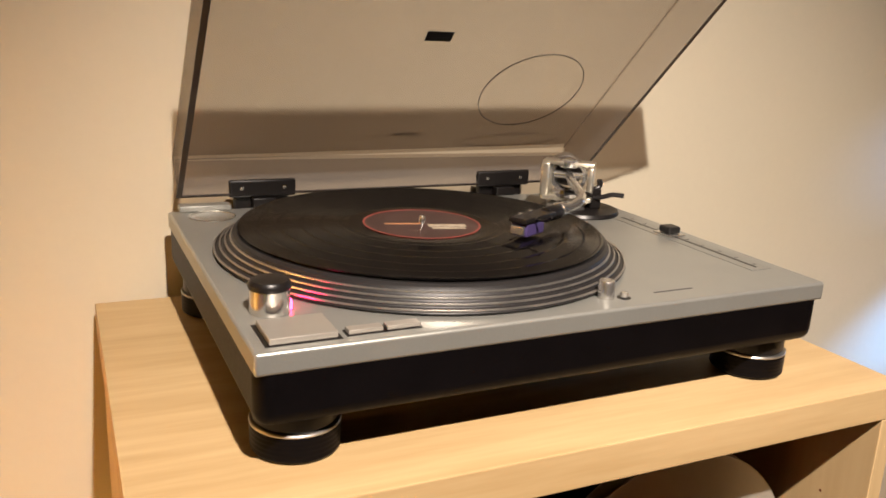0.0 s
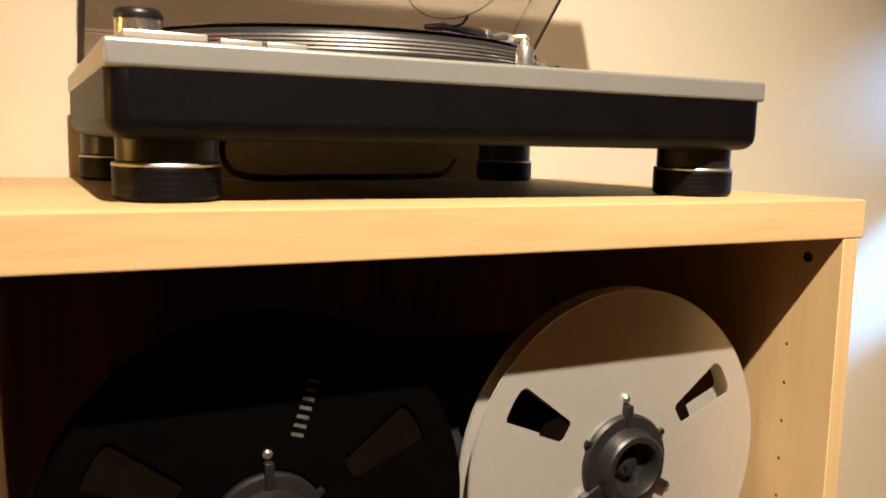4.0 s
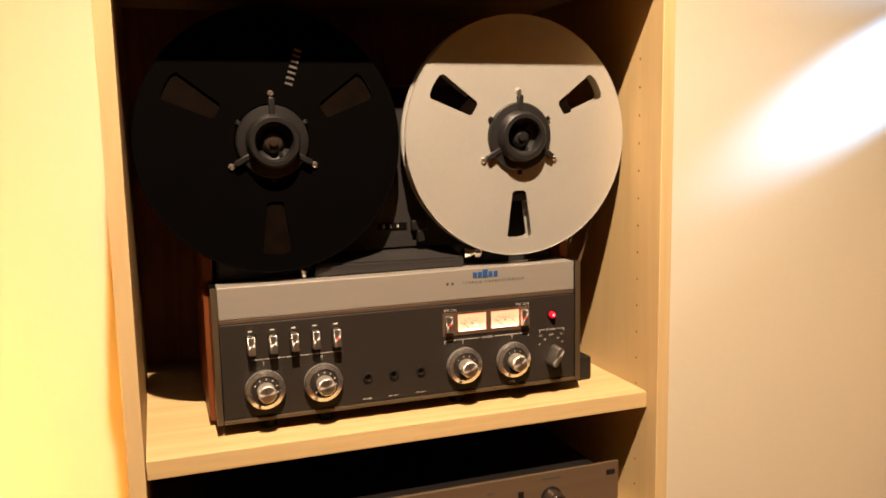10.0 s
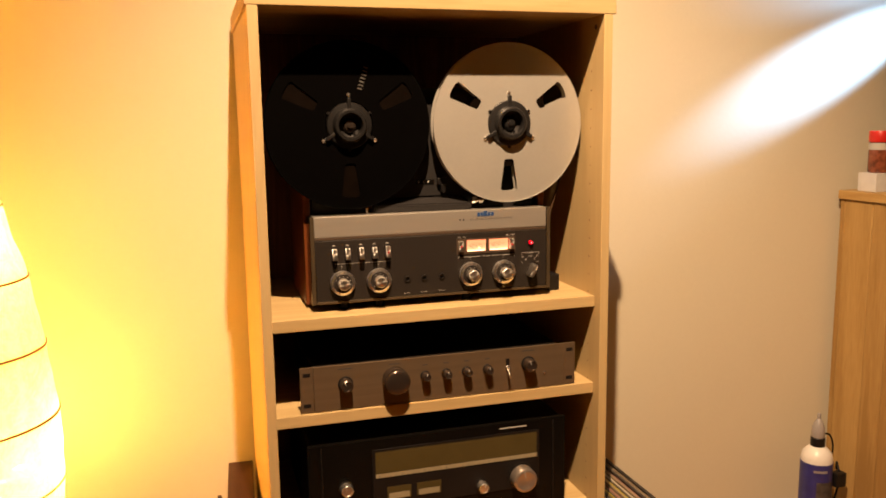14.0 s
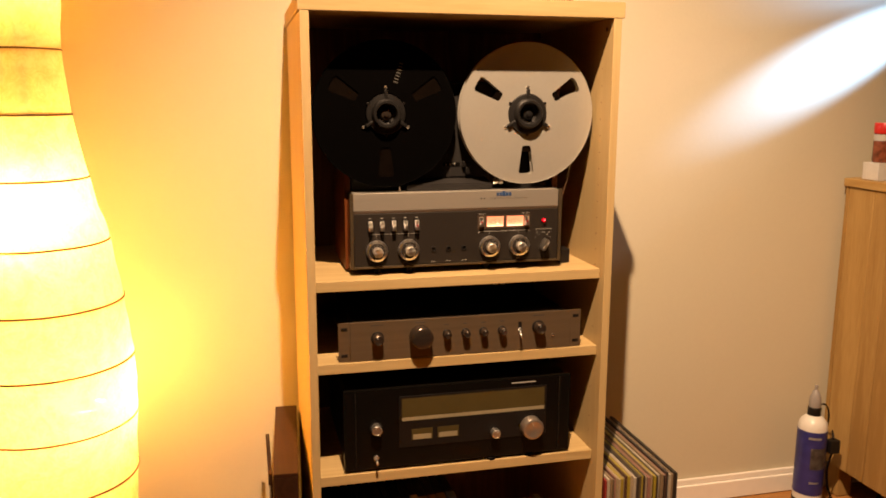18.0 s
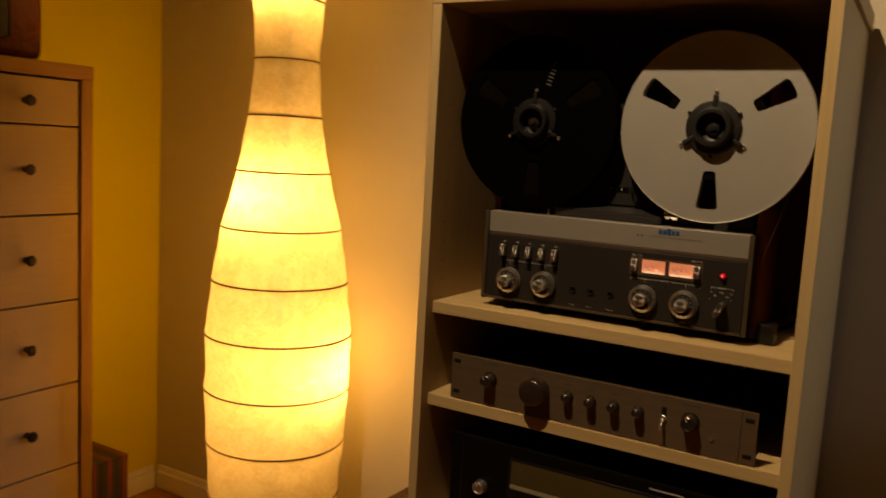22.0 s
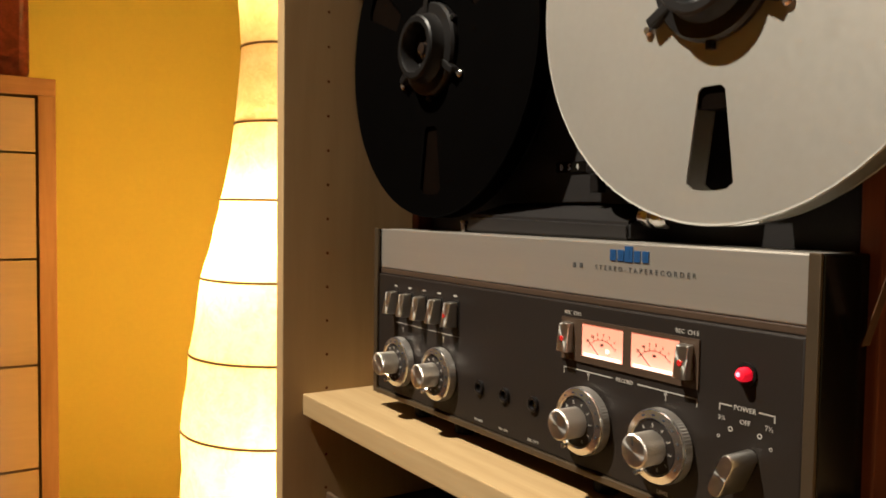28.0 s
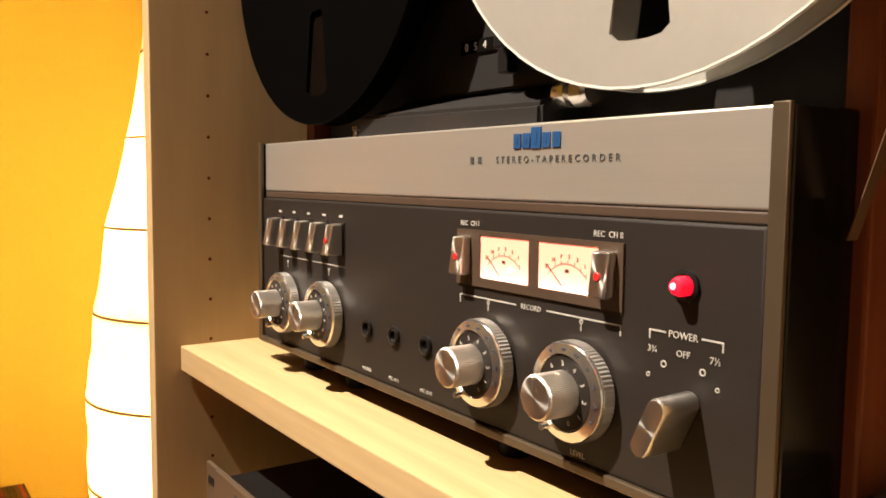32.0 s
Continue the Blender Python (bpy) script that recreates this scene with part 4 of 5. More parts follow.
# head cover, counter and lever on the deck
bm = bmesh.new()
v = [bm.verts.new(p) for p in ((-0.100, 0.014, 0.1492), (0.072, 0.014, 0.1492), (0.072, 0.014, 0.160), (-0.096, 0.014, 0.163), (-0.100, 0.046, 0.1492), (0.072, 0.046, 0.1492), (0.066, 0.046, 0.172), (-0.090, 0.046, 0.172))]
for f in ((0, 1, 2, 3), (3, 2, 6, 7), (0, 3, 7, 4), (1, 5, 6, 2), (0, 4, 5, 1)):
    bm.faces.new([v[i] for i in f])
bmesh.ops.bevel(bm, geom=bm.edges[:], offset=0.002, segments=2, affect="EDGES")
part("head_cover", bm, deck_plate, tr, "dark grey head cover", m=at(0, 0.0055, 0))
bm = bmesh.new()
for y0, y1 in ((0.0385, 0.0458),):
    pts = [(-0.090, 0.1722), (0.066, 0.1722), (0.030, 0.215), (0.012, 0.330), (-0.012, 0.330), (-0.040, 0.215)]
    lo, hi = [bm.verts.new((x, y0, z)) for x, z in pts], [bm.verts.new((x, y1, z)) for x, z in pts]
    bm.faces.new(lo), bm.faces.new(hi)
    for k in range(6):
        bm.faces.new((lo[k], lo[(k + 1) % 6], hi[(k + 1) % 6], hi[k]))
bmesh.ops.bevel(bm, geom=[e for e in bm.edges if abs(e.verts[0].co.y - e.verts[1].co.y) < 1e-4], offset=0.0012, segments=2, affect="EDGES")
part("deck_trim", bm, deck_plate, tr, "grey tapered deck trim", m=at(0, 0.0055, 0))
counter = part("tape_counter", box(-0.022, 0.012, 0.0427, 0.0439, 0.1935, 0.2010, 0.0004), black_face, tr)
for n, digit in enumerate("054"):
    letters(digit, 0.0062, at(-0.0155 + n * 0.0082, 0.0423, 0.1952) @ FRONT, white_print, counter, name="counter_digit")
lever = part("counter_lever", box(0.016, 0.034, 0.0355, 0.0439, 0.192, 0.2035, 0.0015), plastic, tr)
part("lever_tab", box(0.022, 0.030, 0.034, 0.0415, 0.179, 0.1918, 0.001), plastic, lever)
roller = part("pinch_spool", lathe([(0, 0), (0.006, 0), (0.0065, 0.001), (0.0065, 0.008), (0.0045, 0.0085), (0.0045, 0.012), (0.0070, 0.0125), (0.0070, 0.019), (0.0055, 0.021), (0, 0.021)], 28, at(0.0745, 0.0295, 0.1640, pose(0, 0, 0, 0, 90, 0))), chrome, tr, "chrome spool by the head cover")
part("guide_pin", lathe([(0, 0), (0.0026, 0), (0.0026, 0.006), (0.0034, 0.0066), (0.0034, 0.0088), (0, 0.0095)], 16, at(-0.110, 0.0255, 0.1491)), chrome, tr)
for x in (-0.14, 0.137):
    part("reel_spindle", rod(0.012, 0.022, 0.001, 28, at(x, 0.0515, 0.2945, FRONT)), steel, tr)

# ---- the two tape reels ----
WINDOW, R_REEL = 0.135, 0.1348


def flange(r0, r1, thick, m, windows):
    """A thin disc with three window openings and a hub hole."""
    bm = bmesh.new()
    angles = []
    for k in range(3):
        c = 2 * math.pi * k / 3
        angles += [c + WINDOW * f for f in (-1, -0.72, -0.36, 0, 0.36, 0.72, 1)]
        angles += [c + WINDOW + (2 * math.pi / 3 - 2 * WINDOW) * n / 18 for n in range(1, 18)]
    rings = [r0, 0.046, 0.061, 0.065, 0.085, 0.112, 0.116, r1 - 0.0012, r1]
    grid = []
    for r in rings:
        row = []
        for a in angles:
            rr = r
            near = min(abs((a - 2 * math.pi * k / 3 + math.pi) % (2 * math.pi) - math.pi) for k in range(3))
            if near < WINDOW + 1e-6 and windows:
                if r == 0.061:
                    rr += 0.0030 * (near / WINDOW) ** 6
                if r == 0.116:
                    rr -= 0.0030 * (near / WINDOW) ** 6
            row.append(bm.verts.new((rr * math.cos(a), rr * math.sin(a), 0.0004 if r == r1 else 0.0)))
        grid.append(row)
    count = len(angles)
    for i in range(len(rings) - 1):
        for j in range(count):
            open_here = windows and (j % 24) < 6 and 2 <= i < 6
            if not open_here:
                bm.faces.new((grid[i][j], grid[i][(j + 1) % count], grid[i + 1][(j + 1) % count], grid[i + 1][j]))
    bmesh.ops.recalc_face_normals(bm, faces=bm.faces)
    bmesh.ops.solidify(bm, geom=bm.faces[:], thickness=thick)
    bm.transform(m)
    return bm


def tape_reel(name, x, y, turn, metal, label, pack, look_label, spread, plastic_hub):
    reel = thing(name, pose(x, y, SHELF1 + 0.3015), label, "tape reel", "reels on the recorder")
    m = FRONT @ pose(0, 0, 0, 0, 0, turn)
    front_f = part("front_flange", flange(0.0385, R_REEL, 0.0012, m, True), metal, reel, look_label)
    part("rear_flange", flange(0.0385, R_REEL, 0.0012, m @ at(0, 0, -0.0150), True), metal, reel)
    part("tape_pack", lathe([(0.050, -0.0132), (pack, -0.0132), (pack, -0.0012), (0.050, -0.0012), (0.050, -0.0132)], 72, m), tape_brown, reel, "brown magnetic tape")
    part("reel_core", lathe([(0.0387, -0.0134), (0.0498, -0.0134), (0.0498, -0.0010), (0.0387, -0.0010), (0.0387, -0.0134)], 48, m), metal, reel)
    h = m @ Matrix.Diagonal((spread, spread, 1, 1))
    hub = part("hub_adapter", lathe([(0.0125, -0.014), (0.036, -0.014), (0.037, 0.0008), (0.037, 0.004), (0.0355, 0.0062), (0.028, 0.0072), (0.0262, 0.0110), (0.0255, 0.0170), (0.0240, 0.0185), (0.0200, 0.0185), (0.0188, 0.0165), (0.0180, 0.004), (0.0125, 0.002), (0.0125, -0.014)], 56, h), plastic_hub, reel, "dark plastic hub adapter")
    for k in range(3):
        a = 60 + 120 * k
        wing = part("hub_wing", box(0.026, 0.0445, -0.0030, 0.0030, 0.0012, 0.0082, 0.0012), plastic_hub, hub, m=h @ pose(0, 0, 0, 0, 0, a))
        part("hub_screw", lathe([(0, 0.0008), (0.0032, 0.0008), (0.0032, 0.0030), (0.002, 0.0042), (0, 0.0042)], 16, h @ pose(0, 0, 0, 0, 0, a) @ at(0.0485, 0, 0) @ Matrix.Diagonal((1 / spread, 1 / spread, 1, 1))), chrome, wing, "bright screw")
        part("hub_lug", box(0.0355, 0.041, -0.0022, 0.0022, 0.0008, 0.0050, 0.0008), plastic, hub, m=h @ pose(0, 0, 0, 0, 0, a + 60))
    part("centre_post", lathe([(0, -0.010), (0.0118, -0.010), (0.0118, 0.004), (0.0085, 0.0075), (0.0045, 0.0085), (0.0045, 0.0115), (0, 0.0120)], 28, m), dark_knob if plastic_hub is hub_black else plastic_hub, hub)
    for k in range(3):
        part("centre_rib", box(0.004, 0.0175, -0.0024, 0.0024, -0.009, 0.0045, 0.0008), plastic, hub, m=h @ pose(0, 0, 0, 0, 0, 120 * k + 30))
    return reel, front_f, m


supply, face, m = tape_reel("supply_reel", 0.161, 0.0700, 30, black_reel, "black metal tape reel, nearly full of brown tape", 0.119, "black anodised flange", 1.00, hub_black)
for n in range(7):
    part("reel_mark", box(0.060 + n * 0.0058, 0.0622 + n * 0.0058, -0.0040, 0.0040, 0.0014, 0.0016), material("grey_reel_print", (0.075, 0.069, 0.064), 0.5, vary=0.25, scale=300), face, m=m @ pose(0, 0, 0, 0, 0, 42))
takeup, face, m = tape_reel("take_up_reel", 0.4365, 0.0700, 30, reel_alu, "satin aluminium tape reel with three windows and little tape", 0.073, "satin aluminium flange", 1.04, hub_grey)
tape = thing("tape_strand", pose(0, 0, 0), "thin strand of brown tape running down from the reel", "tape")
bm = box(-0.0002, 0.0002, -0.0032, 0.0032, 0, 0.118)
part("strand", bm, tape_lit, tape, m=at(0.513, 0.088, 0.872) @ pose(0, 0, 0, 0, 17, 0))

plug = thing("power_adapter", pose(0.531, 0.105, SHELF1), "small black plastic power adapter beside the recorder", "adapter")
part("body", box(-0.011, 0.011, -0.018, 0.018, 0.0004, 0.030, 0.003), plastic, plug)
part("lead", tube(curve_points([(0, 0.017, 0.012), (0.006, 0.04, 0.006), (0.0, 0.09, 0.004), (0.012, 0.16, 0.004), (0.008, 0.25, 0.004)], 6), 0.0026, 8), rubber, plug)

# ---- amplifier ----
amp = thing("amplifier", pose(0.0605, 0.0255, SHELVES[2], 0, 0, -0.2), "slim bronze-fronted amplifier with rack ears on the middle shelf", "amplifier")
part("case", box(0.022, 0.460, 0.0045, 0.27, 0.004, 0.070, 0.002), plastic, amp, "black sheet metal case")
AMP_F = part("front_panel", box(0.0215, 0.4610, -0.0006, 0.0042, 0.0015, 0.0765, 0.0008), bronze, amp, "brushed bronze front panel")
for x0, x1 in ((0.0, 0.0212), (0.4613, 0.4826)):
    ear = part("rack_ear", box(x0, x1, 0.0006, 0.0040, 0.0015, 0.0765, 0.0006), bronze, amp)
    for z in (0.013, 0.064):
        part("ear_slot", box((x0 + x1) / 2 - 0.006, (x0 + x1) / 2 + 0.006, 0.0002, 0.0012, z - 0.0032, z + 0.0032, 0.0004), plastic, ear)
for x in (0.06, 0.42):
    for y in (0.03, 0.24):
        part("foot", rod(0.009, 0.0040, 0.0006, 20, at(x, y, 0.0001)), rubber, amp)


def turned_knob(parent, x, z, r, h, mat, mark=0, skirt=True):
    m = at(x, -0.0008, z, FRONT)
    top = [(r * 0.93, h * 0.94), (r * 0.8, h), (r * 0.72, h), (r * 0.66, h - 0.0008), (0, h - 0.0008)] if skirt else [(r * 0.96, h * 0.90), (r * 0.85, h * 0.97), (r * 0.6, h), (0, h + 0.0012)]
    k = part("knob", lathe([(0, 0), (r, 0), (r, h * 0.82), *top], 40, m), mat, parent)
    if skirt:
        part("knob_skirt", lathe([(0, 0.0002), (r * 1.18, 0.0002), (r * 1.18, 0.0014), (r, 0.0022), (0, 0.0022)], 40, m), plastic, k)
    if skirt:
        part("knob_mark", box(-0.0005, 0.0005, r * 0.3, r * 0.9, h - 0.0006, h + 0.0002), white_print, k, m=m @ pose(0, 0, 0, 0, 0, mark))
    return k


turned_knob(amp, 0.0730, 0.0445, 0.0105, 0.019, dark_knob, 30)
turned_knob(amp, 0.1555, 0.0440, 0.0215, 0.026, dark_knob, -40, False)
for x in (0.2075, 0.2445, 0.2805, 0.3180):
    turned_knob(amp, x, 0.0445, 0.0072, 0.015, dark_knob, 0)
turned_knob(amp, 0.3930, 0.0465, 0.0110, 0.019, dark_knob, 20)
toggle = part("toggle_switch", rod(0.0045, 0.003, 0.0006, 16, at(0.3550, -0.0008, 0.0430, FRONT)), steel, amp)
part("toggle_lever", tube([(0.3550, -0.003, 0.0425), (0.3540, -0.016, 0.0300)], 0.0019, 10), chrome, toggle)
part("toggle_slot", box(0.3515, 0.3585, -0.0009, -0.0005, 0.047, 0.059), plastic, amp)
part("power_lamp", lathe([(0, 0), (0.0024, 0), (0.0024, 0.0016), (0, 0.0026)], 14, at(0.4235, -0.0008, 0.0275, FRONT)), chrome, amp)
for x, w in ((0.0730, 0.012), (0.1555, 0.010), (0.3930, 0.012)):
    part("panel_legend", box(x - w, x + w, -0.0009, -0.0006, 0.0690, 0.0703), black_print, AMP_F)
for x in (0.2075, 0.2445, 0.2805, 0.3180):
    part("panel_legend", box(x - 0.0045, x + 0.0045, -0.0009, -0.0006, 0.0620, 0.0632), black_print, AMP_F)
lead = thing("signal_lead", pose(0, 0, SHELVES[2]), "pale plugs and leads behind the amplifier", "cable")
for n, x in enumerate((0.455, 0.472)):
    part("lead_cord", tube(curve_points([(x, 0.295, 0.050), (x - 0.004, 0.33, 0.085), (x + 0.012, 0.345, 0.11), (x + 0.02, 0.36, 0.07), (x + 0.015, 0.37, 0.004)], 6), 0.0032, 8), white_gloss, lead)

# ---- tuner ----
tuner = thing("tuner", pose(0.068, 0.0290, SHELVES[3], 0, 0, 0), "large black-fronted radio tuner with an unlit dial on the lower shelf", "tuner")
part("case", box(0.004, 0.456, 0.010, 0.31, 0.008, 0.166, 0.003), plastic, tuner, "black case")
TF = part("front_panel", box(0, 0.460, 0.0, 0.0098, 0.006, 0.168, 0.0015), black_face, tuner, "glossy black front panel")
for x in (0.022, 0.436):
    part("panel_rib", box(x - 0.0012, x + 0.0012, -0.0022, -0.0002, 0.010, 0.164, 0.0006), plastic, tuner)
part("dial_frame", box(0.107, 0.409, -0.0016, -0.0002, 0.045, 0.1500, 0.0006), plastic, tuner)
dial_g = part("dial_glass", box(0.112, 0.404, -0.0022, -0.0018, 0.1072, 0.1455), dial_glass, tuner, "unlit olive dial glass")
part("dial_scale", box(0.112, 0.404, -0.0026, -0.0023, 0.1000, 0.1070), dial_scale, tuner, "pale frequency scale")
for n in range(29):
    x = 0.118 + n * 0.0098
    part("scale_tick", box(x, x + 0.0007, -0.0028, -0.0026, 0.1008, 0.1046 if n % 4 == 0 else 0.1028), black_print, tuner)
for x0, x1 in ((0.131, 0.173), (0.183, 0.226)):
    meter = part("signal_meter", box(x0, x1, -0.0024, -0.0018, 0.0590, 0.0820, 0.0004), dial_glass, tuner)
    part("meter_card", box(x0 + 0.003, x1 - 0.003, -0.0028, -0.0025, 0.0605, 0.0705), dial_scale, meter)
turned_knob(tuner, 0.0612, 0.0905, 0.0105, 0.017, steel, 20)
turned_knob(tuner, 0.3000, 0.0600, 0.0095, 0.016, steel, -30)
turned_knob(tuner, 0.3750, 0.0660, 0.0220, 0.024, material("copper_tinted_knob", (0.50, 0.43, 0.37), 0.32, 0.85, vary=0.05, scale=40), 10)
sw = part("lever_switch", rod(0.0052, 0.004, 0.0008, 18, at(0.0612, -0.0005, 0.0290, FRONT)), steel, tuner)
part("switch_lever", tube([(0.0612, -0.003, 0.029), (0.0612, -0.018, 0.0230)], 0.0024, 10), chrome, sw)
part("tuner_legend", box(0.335, 0.385, -0.0003, 0.0001, 0.1575, 0.1595), white_print, TF)
for x in (0.05, 0.41):
    for y in (0.03, 0.27):
        part("foot", rod(0.012, 0.0078, 0.001, 20, at(x, y, 0.0001)), rubber, tuner)
for x in (0.295, 0.375):
    part("front_foot", rod(0.010, 0.0055, 0.001, 20, at(x, 0.006, 0.0001)), rubber, tuner)

# ---- cases and books on the bottom shelf ----
INK = {}


def ink(colour, rough=0.4):
    key_ = (colour, rough)
    if key_ not in INK:
        INK[key_] = material("printed_card", colour, rough, vary=0.10, scale=40)
    return INK[key_]


Z4 = SHELVES[4]
row = [((0.62, 0.46, 0.05), 0.015, 0.190), ((0.20, 0.17, 0.13), 0.016, 0.192), ((0.035, 0.030, 0.028), 0.015, 0.192), ((0.05, 0.045, 0.04), 0.015, 0.193),
       ((0.02, 0.02, 0.022), 0.015, 0.190), ((0.03, 0.028, 0.026), 0.015, 0.189), ((0.025, 0.025, 0.03), 0.016, 0.190), ((0.10, 0.16, 0.34), 0.016, 0.190),
       ((0.035, 0.04, 0.16), 0.016, 0.194), ((0.03, 0.03, 0.04), 0.017, 0.196), ((0.025, 0.025, 0.05), 0.017, 0.198), ((0.62, 0.53, 0.40), 0.0165, 0.200),
       ((0.34, 0.24, 0.15), 0.0185, 0.196), ((0.33, 0.24, 0.16), 0.0185, 0.197), ((0.34, 0.25, 0.16), 0.0185, 0.198), ((0.12, 0.20, 0.46), 0.018, 0.200)]
x = SIDE + 0.004
for n, (colour, w, h) in enumerate(row):
    bk = thing("video_case", pose(x, 0.058 + random.uniform(0, 0.004), Z4), "upright plastic video case with a %s spine on the bottom shelf" % ("yellow", "grey", "dark", "dark", "black", "black", "black", "blue", "navy", "dark", "dark", "cream", "tan", "tan", "tan", "blue")[n], "video case", "cases on the bottom shelf")
    part("sleeve", box(0.0003, w - 0.0003, 0, 0.028, 0.0003, h, 0.0012), ink(colour), bk)
    part("case_body", box(0.0006, w - 0.0006, 0.0282, 0.135, 0.0003, h - 0.001, 0.001), plastic, bk, "black plastic case")
    if n in (9, 10, 11, 2, 3):
        part("spine_label", box(0.002, w - 0.002, -0.0006, 0.0, h - 0.10, h - 0.030), ink((0.60, 0.56, 0.48)), bk, "pale spine label")
    elif n in (1, 12, 13, 14):
        part("spine_label", box(0.003, w - 0.003, -0.0006, 0.0, h - 0.12, h - 0.06), ink((0.12, 0.07, 0.04)), bk)
    x += w + random.uniform(0.0004, 0.0012)
x = 0.452
for n, (colour, w, h) in enumerate([((0.45, 0.42, 0.36), 0.026, 0.105), ((0.08, 0.07, 0.06), 0.018, 0.106), ((0.40, 0.16, 0.06), 0.014, 0.109), ((0.50, 0.42, 0.28), 0.013, 0.115), ((0.32, 0.20, 0.12), 0.014, 0.109)]):
    bk = thing("disc_case", pose(x, 0.06, Z4), "small upright disc case with a %s spine on the bottom shelf" % ("white", "black", "orange", "cream", "brown")[n], "disc case", "disc cases on the bottom shelf")
    part("sleeve", box(0.0003, w - 0.0003, 0, 0.13, 0.0003, h, 0.001), ink(colour), bk)
    x += w + 0.001


def long_player(name, m, colour, w, h, spine, tilt=0.0):
    lp = thing(name, m @ pose(0, 0, 0, 0, tilt, 0), "cardboard record sleeve with a %s spine, standing upright" % spine, "record sleeve", "standing record sleeves")
    part("sleeve", box(0.0002, w - 0.0002, 0, 0.314, 0.0003, h, 0.0007), ink(colour, 0.45), lp)
    low = random.uniform(0.3, 0.6)
    part("spine_print", box(w * 0.3, w * 0.7, -0.0004, 0.0, h * low, h * (low + 0.3)), ink(tuple(round(c * 0.55 + 0.02, 3) for c in colour)), lp)
    return lp


PAL = [((0.30, 0.24, 0.17), "cream"), ((0.02, 0.017, 0.016), "black"), ((0.24, 0.025, 0.02), "red"), ((0.25, 0.19, 0.12), "ivory"), ((0.03, 0.024, 0.022), "charcoal"), ((0.20, 0.14, 0.085), "buff"), ((0.26, 0.20, 0.03), "mustard"), ((0.24, 0.12, 0.095), "pink"), ((0.06, 0.028, 0.018), "brown"), ((0.34, 0.30, 0.24), "white"), ((0.075, 0.06, 0.035), "olive")]
x, n = 0.6035, 0
while x < 0.766:
    w = random.uniform(0.0035, 0.0068)
    colour, word = PAL[(n * 7 + random.randrange(3)) % len(PAL)] if x < 0.757 else PAL[1]
    long_player("record_sleeve", pose(x, 0.002 + random.uniform(-0.004, 0.005), 0), colour, w, 0.314 + random.uniform(-0.004, 0.003), word)
    x += w
    n += 1
# more sleeves between the chest and the corner, colours picked dark for the shade there
x, n = -0.052, 3
y = -0.045
while y < 0.045:
    w = random.uniform(0.005, 0.009)
    colour, word = PAL[(8, 1, 4, 8, 2)[n % 5]]
    long_player("record_sleeve", pose(-0.775, y, 0, 0, 0, 90), colour, w, 0.29, word)
    y += w
    n += 1

crate = thing("wooden_crate", pose(-0.068, 0.042, 0, 0, 0, -3), "narrow dark brown wooden crate standing against the shelf unit", "crate")
part("front_board", box(0, 0.048, 0, 0.012, 0.0005, 0.375, 0.0012), walnut, crate)
part("side_board", box(0, 0.010, 0.0122, 0.340, 0.0005, 0.375, 0.0012), walnut, crate)
part("side_board", box(0.038, 0.048, 0.0122, 0.340, 0.0005, 0.375, 0.0012), walnut, crate)
part("lid_board", box(0, 0.048, 0, 0.352, 0.3752, 0.383, 0.0012), walnut, crate)
part("rear_board", box(0, 0.048, 0.3402, 0.352, 0.0005, 0.375, 0.0012), walnut, crate)
board = thing("thin_board", pose(-0.0712, 0.13, 0), "thin brown board leaning beside the dark crate", "board")
part("sheet", box(0, 0.004, 0, 0.20, 0.0005, 0.345, 0.001), walnut, board)
part("batten", box(-0.004, -0.0001, 0.0, 0.20, 0.318, 0.345, 0.001), walnut, board)

# ---- paper floor lamp ----
RIBS = [(0.03, 0.112), (0.112, 0.127), (0.235, 0.142), (0.357, 0.150), (0.475, 0.156), (0.594, 0.1565), (0.709, 0.1445), (0.824, 0.1265), (0.942, 0.098), (1.058, 0.0765), (1.174, 0.0670), (1.295, 0.0745), (1.415, 0.087), (1.530, 0.094)]
fl = thing("floor_lamp", pose(-0.480, 0.2065, 0), "tall bottle-shaped paper floor lamp with wire ribs, switched on", "floor lamp")
for (z0, r0), (z1, r1) in zip(RIBS, RIBS[1:]):
    bm = bmesh.new()
    rows_, steps = [], 56
    for n in range(9):
        f = n / 8
        sag = 0.0040 * math.sin(math.pi * f)
        ring_ = []
        for k in range(steps):
            a = 2 * math.pi * k / steps
            z = z0 + (z1 - z0) * f
            wob = noise.noise(Vector((3.5 * math.cos(a), 3.5 * math.sin(a), z * 16))) * 0.0042 * math.sin(math.pi * f) ** 0.7 + noise.noise(Vector((9 * math.cos(a), 9 * math.sin(a), z * 40))) * 0.0016 * math.sin(math.pi * f)
            r = r0 + (r1 - r0) * f - sag * 0.4 + wob
            ring_.append(bm.verts.new((r * math.cos(a), r * math.sin(a), z)))
        rows_.append(ring_)
    for a, b in zip(rows_, rows_[1:]):
        for k in range(steps):
            bm.faces.new((a[k], a[(k + 1) % steps], b[(k + 1) % steps], b[k])).smooth = True
    part("paper_panel", bm, rice_paper, fl, "glowing crinkled rice-paper panel")
for z, r in RIBS:
    tilt_r = 0.0016
    part("rib", lathe([(r - tilt_r, z - tilt_r), (r + tilt_r, z - tilt_r), (r + tilt_r, z + tilt_r), (r - tilt_r, z + tilt_r), (r - tilt_r, z - tilt_r)], 56), wire_brown, fl, "thin wire rib")
part("base", lathe([(0, 0), (0.115, 0), (0.118, 0.004), (0.118, 0.016), (0.110, 0.020), (0, 0.020)], 48), plastic, fl, "round dark base")
